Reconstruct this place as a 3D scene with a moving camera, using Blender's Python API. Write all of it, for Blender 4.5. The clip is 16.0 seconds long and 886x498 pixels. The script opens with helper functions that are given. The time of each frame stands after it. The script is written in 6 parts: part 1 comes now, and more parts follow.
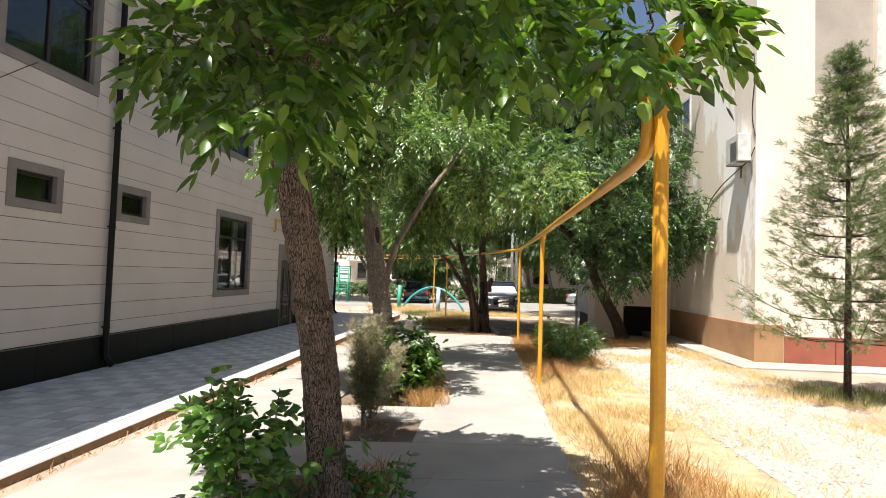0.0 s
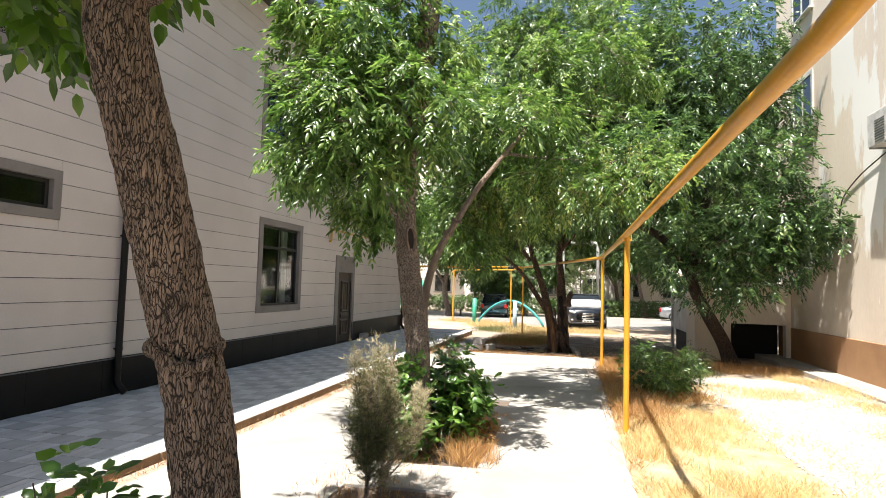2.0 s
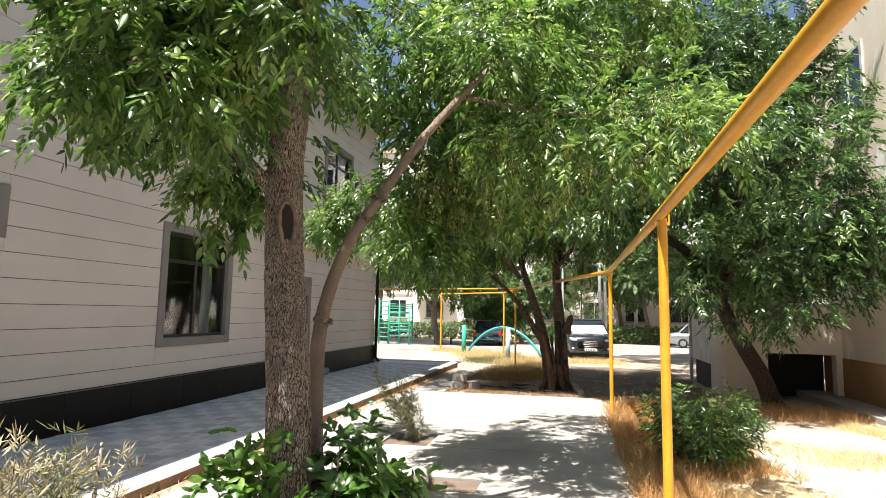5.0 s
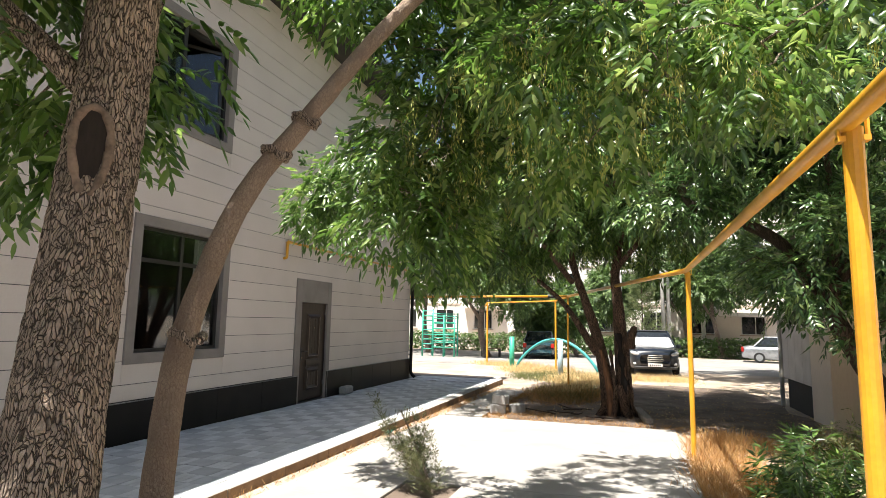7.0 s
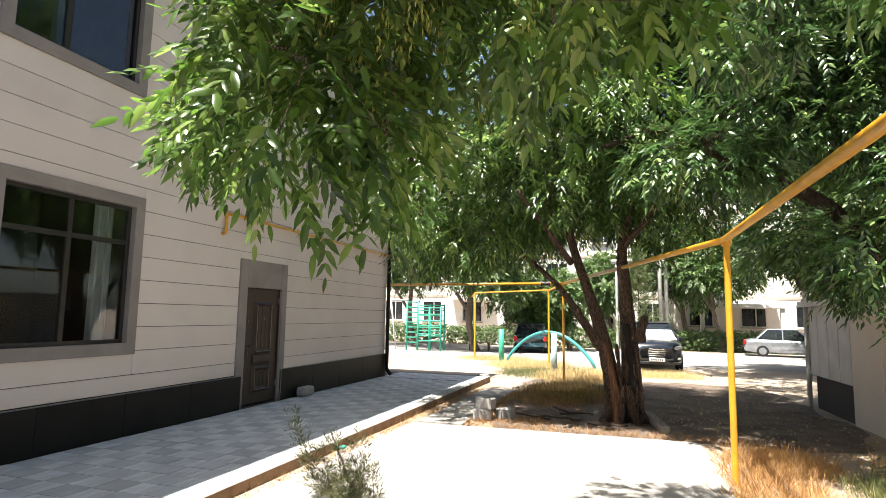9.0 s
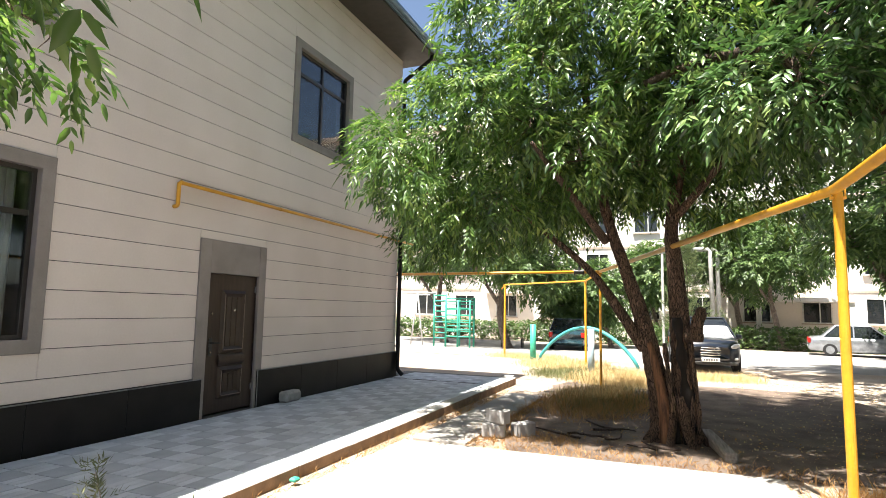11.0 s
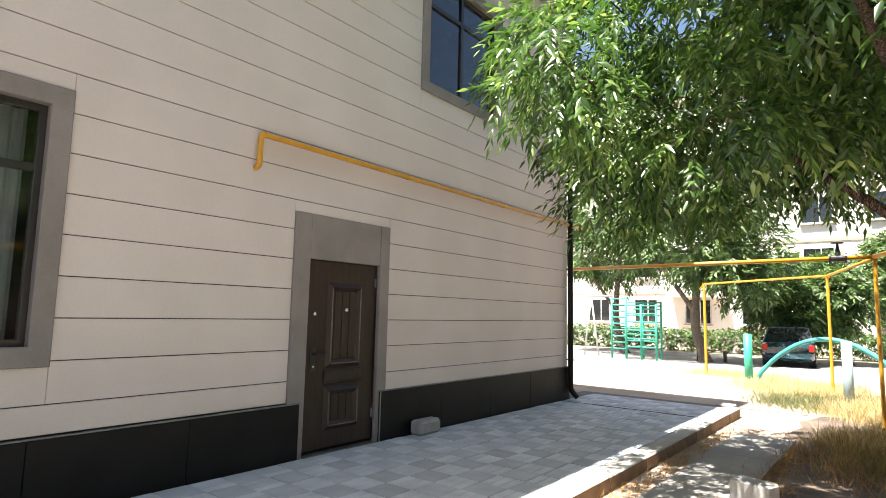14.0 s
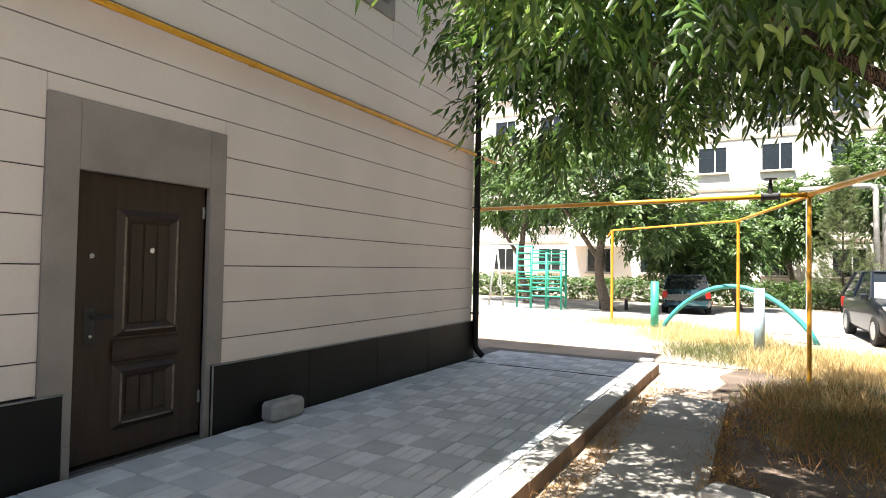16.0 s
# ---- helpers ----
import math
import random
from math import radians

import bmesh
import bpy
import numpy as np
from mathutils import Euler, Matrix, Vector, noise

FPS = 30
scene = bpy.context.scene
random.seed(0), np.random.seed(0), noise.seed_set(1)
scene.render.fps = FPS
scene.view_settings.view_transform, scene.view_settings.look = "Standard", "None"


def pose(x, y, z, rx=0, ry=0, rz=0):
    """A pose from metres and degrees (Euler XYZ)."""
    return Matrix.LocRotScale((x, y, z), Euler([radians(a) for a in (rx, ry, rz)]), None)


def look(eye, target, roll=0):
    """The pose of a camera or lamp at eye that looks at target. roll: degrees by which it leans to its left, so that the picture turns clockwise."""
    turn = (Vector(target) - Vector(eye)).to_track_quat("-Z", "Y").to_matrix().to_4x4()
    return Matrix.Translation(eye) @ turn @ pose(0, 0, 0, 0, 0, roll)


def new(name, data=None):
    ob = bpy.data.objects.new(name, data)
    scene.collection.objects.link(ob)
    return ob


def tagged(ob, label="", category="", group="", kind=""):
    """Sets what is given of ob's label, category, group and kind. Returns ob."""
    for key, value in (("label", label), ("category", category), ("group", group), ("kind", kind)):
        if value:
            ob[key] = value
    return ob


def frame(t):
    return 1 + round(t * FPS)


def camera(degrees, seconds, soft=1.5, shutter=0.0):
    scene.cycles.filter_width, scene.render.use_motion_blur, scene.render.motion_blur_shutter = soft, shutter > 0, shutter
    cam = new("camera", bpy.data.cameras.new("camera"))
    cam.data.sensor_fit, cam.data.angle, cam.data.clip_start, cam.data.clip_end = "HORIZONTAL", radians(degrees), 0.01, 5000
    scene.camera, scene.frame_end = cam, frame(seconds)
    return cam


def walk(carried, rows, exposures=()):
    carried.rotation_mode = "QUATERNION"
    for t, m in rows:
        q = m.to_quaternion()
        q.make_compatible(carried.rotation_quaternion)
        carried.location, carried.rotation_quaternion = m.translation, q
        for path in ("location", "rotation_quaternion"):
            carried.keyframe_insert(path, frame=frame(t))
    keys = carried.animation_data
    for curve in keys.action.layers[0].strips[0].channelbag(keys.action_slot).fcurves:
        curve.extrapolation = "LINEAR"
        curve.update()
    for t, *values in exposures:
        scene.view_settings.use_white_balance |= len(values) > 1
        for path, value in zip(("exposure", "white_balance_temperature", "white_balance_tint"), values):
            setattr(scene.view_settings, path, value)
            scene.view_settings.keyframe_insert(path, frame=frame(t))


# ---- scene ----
cam = camera(75.7, 16.0, soft=0.55)
METRES, EYE, TILT, LEAN, TURN = 15.9, 1.56, 0.3, 0.0, 4.6
ROWS = [
    (0.0, 0.0, 0.0, 0.0, -0.07, 2.31, -1.81),
    (0.5, 0.0048, 0.0292, 0.0017, 2.12, 2.59, -1.78),
    (1.0, 0.0113, 0.0594, 0.0, 5.13, 2.87, -1.68),
    (1.5, 0.0197, 0.0897, 0.0, 7.83, 3.04, -1.59),
    (2.0, 0.0246, 0.1188, 0.0012, 8.44, 3.29, -1.51),
    (2.5, 0.0266, 0.1507, 0.0009, 8.58, 3.74, -1.41),
    (3.0, 0.0293, 0.1831, 0.0006, 8.41, 4.36, -1.43),
    (3.5, 0.0296, 0.215, -0.0013, 8.37, 5.23, -1.28),
    (4.0, 0.0329, 0.2455, -0.0035, 7.73, 5.49, -1.1),
    (6.5, 0.0486, 0.4024, -0.0023, 12.16, 6.89, -0.95),
    (7.0, 0.042, 0.4365, -0.0039, 13.75, 6.91, -1.01),
    (7.5, 0.0358, 0.4673, -0.0064, 14.16, 6.88, -0.91),
    (8.0, 0.0333, 0.4989, -0.0093, 13.51, 6.59, -0.92),
    (8.5, 0.031, 0.5306, -0.0094, 12.84, 6.35, -0.91),
    (11.0, 0.0374, 0.69, -0.0132, 16.96, 5.73, -1.01),
    (11.5, 0.0329, 0.7199, -0.0126, 19.54, 5.71, -1.06),
    (12.0, 0.025, 0.7509, -0.0142, 21.98, 5.78, -1.16),
    (12.5, 0.0136, 0.7798, -0.016, 25.23, 5.97, -1.12),
    (13.0, 0.0013, 0.8064, -0.017, 28.48, 6.1, -1.18),
    (13.5, -0.0134, 0.8323, -0.0174, 32.02, 6.28, -1.13),
    (14.0, -0.0298, 0.8569, -0.0196, 33.75, 6.15, -1.09),
    (14.5, -0.0451, 0.8847, -0.022, 34.6, 6.26, -1.1),
    (15.0, -0.0575, 0.9119, -0.0243, 33.17, 5.12, -1.01),
    (15.5, -0.0667, 0.9399, -0.0241, 27.97, 3.28, -0.96),
    (16.0, -0.075, 0.9688, -0.0242, 24.4, 1.38, -0.88),
]
walk(cam, [(t, pose(0, 0, EYE, TILT, LEAN, TURN) @ pose(METRES * x, METRES * y, METRES * z, 90 + pitch, roll, yaw)) for t, x, y, z, yaw, pitch, roll in ROWS],
     exposures=[(0.0, 1.12), (1.5, 1.35), (4.0, 1.47), (6.5, 1.46), (8.5, 1.66), (11.0, 1.9), (13.5, 2.12), (16.0, 1.93)])

# ---- world and light ----
SUN_DIR = Vector((-0.17, -0.37, 1.0)).normalized()
world = bpy.data.worlds.new("world")
scene.world = world
world.use_nodes = True
wn = world.node_tree
sky = wn.nodes.new("ShaderNodeTexSky")
sky.sky_type = 'NISHITA'
sky.sun_disc = False
sky.sun_elevation = math.asin(SUN_DIR.z)
sky.sun_rotation = math.atan2(SUN_DIR.x, SUN_DIR.y)
sky.dust_density = 2.2
wn.links.new(sky.outputs[0], wn.nodes["Background"].inputs[0])
wn.nodes["Background"].inputs[1].default_value = 0.056
sun = new("sun", bpy.data.lights.new("sun", 'SUN'))
sun.data.energy = 5.0
sun.data.angle = radians(0.53)
sun.data.color = (1.0, 0.95, 0.87)
sun.matrix_world = look(SUN_DIR * 60, (0, 0, 0))


# ---- materials ----
def mat(name, color, rough=0.7, metal=0.0, dark=None, scale=6.0, grain=60.0, bump=0.15, amount=1.0, stretch=(1, 1, 1),
        bump_dist=0.004, per=None, spread=0.25, spec=0.5, coat=0.0):
    """A principled material: two scales of variation between color and dark, a fine bump, and a shade of its own per object or island."""
    m = bpy.data.materials.new(name)
    m.use_nodes = True
    t = m.node_tree
    b = t.nodes["Principled BSDF"]
    b.inputs["Roughness"].default_value = rough
    b.inputs["Metallic"].default_value = metal
    b.inputs["Specular IOR Level"].default_value = spec
    b.inputs["Coat Weight"].default_value = coat
    geo = t.nodes.new("ShaderNodeNewGeometry")
    mp = t.nodes.new("ShaderNodeMapping")
    mp.inputs["Scale"].default_value = stretch
    t.links.new(geo.outputs["Position"], mp.inputs["Vector"])
    n1 = t.nodes.new("ShaderNodeTexNoise")
    n1.inputs["Scale"].default_value, n1.inputs["Detail"].default_value = scale, 5.0
    n2 = t.nodes.new("ShaderNodeTexNoise")
    n2.inputs["Scale"].default_value, n2.inputs["Detail"].default_value = grain, 4.0
    for n in (n1, n2):
        t.links.new(mp.outputs[0], n.inputs["Vector"])
    add = t.nodes.new("ShaderNodeMath")
    add.operation = 'MULTIPLY_ADD'
    add.inputs[1].default_value = 0.45
    t.links.new(n2.outputs[0], add.inputs[0])
    t.links.new(n1.outputs[0], add.inputs[2])
    ramp = t.nodes.new("ShaderNodeValToRGB")
    d = dark or tuple(c * 0.6 for c in color)
    ramp.color_ramp.elements[0].position, ramp.color_ramp.elements[1].position = 0.5, 0.95
    mixed = tuple(c * (1 - amount) + k * amount for c, k in zip(color, d))
    ramp.color_ramp.elements[0].color, ramp.color_ramp.elements[1].color = (*mixed, 1), (*color, 1)
    t.links.new(add.outputs[0], ramp.inputs[0])
    out = ramp.outputs[0]
    if per:
        src = t.nodes.new("ShaderNodeObjectInfo").outputs["Random"] if per == "object" else geo.outputs["Random Per Island"]
        mr = t.nodes.new("ShaderNodeMapRange")
        mr.inputs["To Min"].default_value, mr.inputs["To Max"].default_value = 1 - spread, 1 + spread
        t.links.new(src, mr.inputs[0])
        hs = t.nodes.new("ShaderNodeHueSaturation")
        t.links.new(mr.outputs[0], hs.inputs["Value"])
        t.links.new(out, hs.inputs["Color"])
        out = hs.outputs[0]
    t.links.new(out, b.inputs["Base Color"])
    if bump:
        bp = t.nodes.new("ShaderNodeBump")
        bp.inputs["Strength"].default_value, bp.inputs["Distance"].default_value = bump, bump_dist
        t.links.new(add.outputs[0], bp.inputs["Height"])
        t.links.new(bp.outputs[0], b.inputs["Normal"])
    return m


def leaf_mat(name, dark, light, tip, rough=0.36, through_light=0.25):
    """Leaves: a shade for each leaf, gloss on the blade, and light through it."""
    m = bpy.data.materials.new(name)
    m.use_nodes = True
    t = m.node_tree
    b = t.nodes["Principled BSDF"]
    geo = t.nodes.new("ShaderNodeNewGeometry")
    ramp = t.nodes.new("ShaderNodeValToRGB")
    e = ramp.color_ramp.elements
    e[0].color, e[1].color = (*dark, 1), (*tip, 1)
    e[1].position = 1.0
    mid = e.new(0.62)
    mid.color = (*light, 1)
    nz = t.nodes.new("ShaderNodeTexNoise")
    nz.inputs["Scale"].default_value = 1.3
    t.links.new(geo.outputs["Position"], nz.inputs["Vector"])
    mx = t.nodes.new("ShaderNodeMath")
    mx.operation = 'MULTIPLY_ADD'
    mx.inputs[1].default_value = 0.6
    sc = t.nodes.new("ShaderNodeMath")
    sc.operation = 'MULTIPLY_ADD'
    sc.inputs[1].default_value, sc.inputs[2].default_value = 0.9, -0.22
    t.links.new(nz.outputs[0], sc.inputs[0])
    t.links.new(geo.outputs["Random Per Island"], mx.inputs[0])
    t.links.new(sc.outputs[0], mx.inputs[2])
    t.links.new(mx.outputs[0], ramp.inputs[0])
    t.links.new(ramp.outputs[0], b.inputs["Base Color"])
    b.inputs["Roughness"].default_value = rough
    b.inputs["Specular IOR Level"].default_value = 0.75
    tr = t.nodes.new("ShaderNodeBsdfTranslucent")
    hs = t.nodes.new("ShaderNodeHueSaturation")
    hs.inputs["Value"].default_value, hs.inputs["Saturation"].default_value = 1.9, 1.1
    t.links.new(ramp.outputs[0], hs.inputs["Color"])
    t.links.new(hs.outputs[0], tr.inputs["Color"])
    ms = t.nodes.new("ShaderNodeMixShader")
    ms.inputs[0].default_value = through_light
    t.links.new(b.outputs[0], ms.inputs[1])
    t.links.new(tr.outputs[0], ms.inputs[2])
    t.links.new(ms.outputs[0], t.nodes["Material Output"].inputs["Surface"])
    return m


def bark_mat(name, plate, crack, scale=34.0, squash=0.22, depth=0.022):
    """Furrowed bark: long plates with dark cracks between them."""
    m = mat(name, plate, 0.95, dark=tuple(c * 0.6 for c in plate), scale=9, grain=90, bump=0.0)
    t = m.node_tree
    b = t.nodes["Principled BSDF"]
    geo = t.nodes.new("ShaderNodeNewGeometry")
    nz = t.nodes.new("ShaderNodeTexNoise")
    nz.inputs["Scale"].default_value, nz.inputs["Detail"].default_value = 9.0, 3.0
    t.links.new(geo.outputs["Position"], nz.inputs["Vector"])
    ad = t.nodes.new("ShaderNodeVectorMath")
    ad.operation = 'MULTIPLY_ADD'
    ad.inputs[1].default_value = (0.05, 0.05, 0.05)
    t.links.new(nz.outputs["Color"], ad.inputs[0])
    t.links.new(geo.outputs["Position"], ad.inputs[2])
    mp = t.nodes.new("ShaderNodeMapping")
    mp.inputs["Scale"].default_value = (1, 1, squash)
    t.links.new(ad.outputs[0], mp.inputs["Vector"])
    vo = t.nodes.new("ShaderNodeTexVoronoi")
    vo.feature = 'DISTANCE_TO_EDGE'
    vo.inputs["Scale"].default_value = scale
    t.links.new(mp.outputs[0], vo.inputs["Vector"])
    rp = t.nodes.new("ShaderNodeMapRange")
    rp.inputs["From Min"].default_value, rp.inputs["From Max"].default_value = 0.0, 0.12
    rp.interpolation_type = 'SMOOTHSTEP'
    t.links.new(vo.outputs["Distance"], rp.inputs[0])
    mx = t.nodes.new("ShaderNodeMixRGB")
    mx.inputs[1].default_value = (*crack, 1)
    strand = t.nodes.new("ShaderNodeTexNoise")
    strand.inputs["Scale"].default_value, strand.inputs["Detail"].default_value = scale * 1.3, 6.0
    t.links.new(mp.outputs[0], strand.inputs["Vector"])
    wear = t.nodes.new("ShaderNodeMapRange")
    wear.inputs["From Min"].default_value, wear.inputs["From Max"].default_value = 0.32, 0.62
    wear.inputs["To Min"].default_value = 0.7
    t.links.new(strand.outputs[0], wear.inputs[0])
    braid = t.nodes.new("ShaderNodeTexNoise")
    braid.inputs["Scale"].default_value, braid.inputs["Detail"].default_value = scale * 0.62, 2.0
    t.links.new(mp.outputs[0], braid.inputs["Vector"])
    off = t.nodes.new("ShaderNodeMath")
    off.operation = 'SUBTRACT'
    off.inputs[1].default_value = 0.5
    t.links.new(braid.outputs[0], off.inputs[0])
    size = t.nodes.new("ShaderNodeMath")
    size.operation = 'ABSOLUTE'
    t.links.new(off.outputs[0], size.inputs[0])
    gap = t.nodes.new("ShaderNodeMapRange")
    gap.interpolation_type = 'SMOOTHSTEP'
    gap.inputs["From Min"].default_value, gap.inputs["From Max"].default_value = 0.0, 0.022
    t.links.new(size.outputs[0], gap.inputs[0])
    ridge = t.nodes.new("ShaderNodeMath")
    ridge.operation = 'MULTIPLY'
    t.links.new(gap.outputs[0], ridge.inputs[0])
    t.links.new(wear.outputs[0], ridge.inputs[1])
    both = t.nodes.new("ShaderNodeMath")
    both.operation = 'MULTIPLY'
    t.links.new(rp.outputs[0], both.inputs[0])
    t.links.new(ridge.outputs[0], both.inputs[1])
    t.links.new(both.outputs[0], mx.inputs[0])
    old = b.inputs["Base Color"].links[0].from_socket
    t.links.new(old, mx.inputs[2])
    t.links.new(mx.outputs[0], b.inputs["Base Color"])
    fine = t.nodes.new("ShaderNodeTexNoise")
    fine.inputs["Scale"].default_value = 130.0
    t.links.new(mp.outputs[0], fine.inputs["Vector"])
    hh = t.nodes.new("ShaderNodeMath")
    hh.operation = 'MULTIPLY_ADD'
    hh.inputs[1].default_value = 0.35
    t.links.new(fine.outputs[0], hh.inputs[0])
    t.links.new(both.outputs[0], hh.inputs[2])
    bp = t.nodes.new("ShaderNodeBump")
    bp.inputs["Strength"].default_value, bp.inputs["Distance"].default_value = 1.0, depth
    t.links.new(hh.outputs[0], bp.inputs["Height"])
    t.links.new(bp.outputs[0], b.inputs["Normal"])
    return m


def patched(m, color, scale, edge, stretch):
    """Lays sharp-edged patches of another coat over a material."""
    t = m.node_tree
    b = t.nodes["Principled BSDF"]
    geo = t.nodes.new("ShaderNodeNewGeometry")
    mp = t.nodes.new("ShaderNodeMapping")
    mp.inputs["Scale"].default_value = stretch
    t.links.new(geo.outputs["Position"], mp.inputs["Vector"])
    nz = t.nodes.new("ShaderNodeTexNoise")
    nz.inputs["Scale"].default_value, nz.inputs["Detail"].default_value, nz.inputs["Roughness"].default_value = scale, 9.0, 0.6
    t.links.new(mp.outputs[0], nz.inputs["Vector"])
    mr = t.nodes.new("ShaderNodeMapRange")
    mr.inputs["From Min"].default_value, mr.inputs["From Max"].default_value = edge, edge + 0.015
    t.links.new(nz.outputs[0], mr.inputs[0])
    mx = t.nodes.new("ShaderNodeMixRGB")
    mx.inputs[2].default_value = (*color, 1)
    t.links.new(mr.outputs[0], mx.inputs[0])
    t.links.new(b.inputs["Base Color"].links[0].from_socket, mx.inputs[1])
    t.links.new(mx.outputs[0], b.inputs["Base Color"])
    return m


def glass_mat(name, tint=(0.8, 0.85, 0.85)):
    m = bpy.data.materials.new(name)
    m.use_nodes = True
    b = m.node_tree.nodes["Principled BSDF"]
    b.inputs["Base Color"].default_value = (*tint, 1)
    b.inputs["Roughness"].default_value = 0.02
    b.inputs["IOR"].default_value = 1.5
    b.inputs["Transmission Weight"].default_value = 1.0
    return m


CLAD = mat("cladding_board", (0.70, 0.62, 0.58), 0.55, dark=(0.63, 0.555, 0.515), scale=1.2, grain=40, bump=0.12, bump_dist=0.002, per="object", spread=0.02)
CORE = mat("dark_joint", (0.09, 0.08, 0.08), 0.9)
SURROUND = mat("grey_plaster_surround", (0.28, 0.245, 0.23), 0.7, dark=(0.21, 0.185, 0.172), scale=3, grain=80, bump=0.2)
PLINTH = mat("dark_granite_plinth", (0.014, 0.013, 0.0125), 0.45, dark=(0.007, 0.0066, 0.0062), scale=2.5, grain=220, bump=0.05, spec=0.2)
STEEL_TRIM = mat("grey_trim", (0.3, 0.3, 0.3), 0.45, metal=0.6)
DARKFRAME = mat("dark_window_frame", (0.03, 0.026, 0.024), 0.4, bump=0.0)
GLASS = glass_mat("window_glass")
ROOM = mat("painted_dim_room", (0.06, 0.055, 0.05), 0.9, bump=0.0)
CURTAIN = mat("pale_curtain", (0.5, 0.5, 0.48), 0.9, scale=4, bump=0.3, stretch=(1, 8, 0.3))
DOOR = mat("brown_steel_door", (0.042, 0.026, 0.017), 0.42, dark=(0.024, 0.0145, 0.0095), scale=5, grain=60, bump=0.05, stretch=(1, 4, 0.5), spec=0.35)
EDGE_GLINT = mat("tan_edge_glint", (0.2, 0.155, 0.12), 0.4, dark=(0.09, 0.065, 0.048), scale=14, grain=60, bump=0.1)
CHROME = mat("dull_chrome", (0.6, 0.58, 0.55), 0.25, metal=1.0, bump=0.0)
BLACK = mat("black_iron", (0.02, 0.02, 0.02), 0.45, bump=0.05)
YELLOW = mat("yellow_gas_paint", (0.72, 0.36, 0.025), 0.38, dark=(0.5, 0.23, 0.02), scale=5, grain=45, bump=0.25, amount=0.75, coat=0.15)
BROWNPIPE = mat("brown_gutter_metal", (0.010, 0.008, 0.0075), 0.45, bump=0.03, spec=0.25)
ROOFMETAL = mat("blue_grey_roof_sheet", (0.12, 0.2, 0.28), 0.35, metal=0.3, bump=0.05)
SOFFIT = mat("dark_soffit", (0.05, 0.042, 0.038), 0.6)
PAVE_L = mat("light_paver", (0.64, 0.665, 0.70), 0.7, dark=(0.47, 0.49, 0.515), scale=4, grain=120, bump=0.2, per="object", spread=0.10)
PAVE_D = mat("dark_paver", (0.48, 0.505, 0.54), 0.7, dark=(0.36, 0.385, 0.415), scale=4, grain=120, bump=0.2, per="object", spread=0.12)
PAVE_IL = mat("light_paver_rest", (0.64, 0.665, 0.70), 0.7, dark=(0.47, 0.49, 0.515), scale=4, grain=120, bump=0.2, per="island", spread=0.10)
PAVE_ID = mat("dark_paver_rest", (0.48, 0.505, 0.54), 0.7, dark=(0.36, 0.385, 0.415), scale=4, grain=120, bump=0.2, per="island", spread=0.12)
SAND = mat("joint_sand", (0.16, 0.15, 0.14), 0.95, grain=150)
KERB = mat("pale_kerb_concrete", (0.42, 0.40, 0.375), 0.85, dark=(0.36, 0.34, 0.31), scale=3, grain=90, bump=0.3)
KERBFACE = mat("earth_stained_kerb_face", (0.30, 0.19, 0.11), 0.9, dark=(0.17, 0.105, 0.065), scale=5, grain=70, bump=0.5, bump_dist=0.01)
PEBBLE = mat("pale_pebble", (0.5, 0.47, 0.43), 0.85, dark=(0.34, 0.31, 0.28), scale=9, grain=80, per="island", spread=0.3)
THATCH = mat("trodden_straw", (0.48, 0.38, 0.24), 0.95, dark=(0.28, 0.205, 0.12), scale=5, grain=70, bump=0.9, bump_dist=0.03)
SLAB = mat("worn_path_concrete", (0.35, 0.33, 0.305), 0.88, dark=(0.265, 0.247, 0.225), scale=1.6, grain=110, bump=0.3, bump_dist=0.005)
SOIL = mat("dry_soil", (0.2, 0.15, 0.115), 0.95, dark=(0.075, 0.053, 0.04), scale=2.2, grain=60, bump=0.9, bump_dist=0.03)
GROUND = mat("dusty_ground", (0.42, 0.35, 0.285), 0.95, dark=(0.25, 0.19, 0.14), scale=0.9, grain=45, bump=0.8, bump_dist=0.03)
GRAVEL = mat("pale_gravel", (0.42, 0.385, 0.35), 0.95, dark=(0.27, 0.24, 0.21), scale=75, grain=190, bump=0.45, bump_dist=0.01)
ASPHALT = mat("sun_bleached_asphalt", (0.28, 0.265, 0.25), 0.9, dark=(0.2, 0.19, 0.18), scale=1.0, grain=120, bump=0.4)
BARK_A = bark_mat("furrowed_bark", (0.40, 0.29, 0.22), (0.03, 0.021, 0.016), 84, 0.16, 0.028)
BARK_B = bark_mat("grey_brown_bark", (0.60, 0.47, 0.375), (0.06, 0.042, 0.032), 80, 0.17, 0.028)
BARK_D = bark_mat("dark_bark", (0.15, 0.10, 0.075), (0.03, 0.02, 0.016), 46, 0.17, 0.02)
BARK_S = bark_mat("tan_limb_bark", (0.42, 0.315, 0.24), (0.25, 0.18, 0.135), 105, 0.45, 0.008)
BARK_C = bark_mat("red_brown_bark", (0.25, 0.155, 0.105), (0.018, 0.012, 0.01), 46, 0.18, 0.03)
WOUND = mat("bare_reddish_wood", (0.24, 0.115, 0.055), 0.85, dark=(0.055, 0.026, 0.016), scale=10, grain=60, bump=1.0, bump_dist=0.015, stretch=(3, 3, 0.22))
CALLUS = mat("grey_callus", (0.25, 0.18, 0.14), 0.9, dark=(0.11, 0.08, 0.06), scale=20, grain=90, bump=0.6)
# two near-black woods that paint the shade inside hollows
HOLLOW_BLACK = mat("hollow_shade_black", (0.02, 0.014, 0.011), 0.97, dark=(0.008, 0.006, 0.005), scale=14, grain=60, bump=0.8, stretch=(1, 1, 0.2))
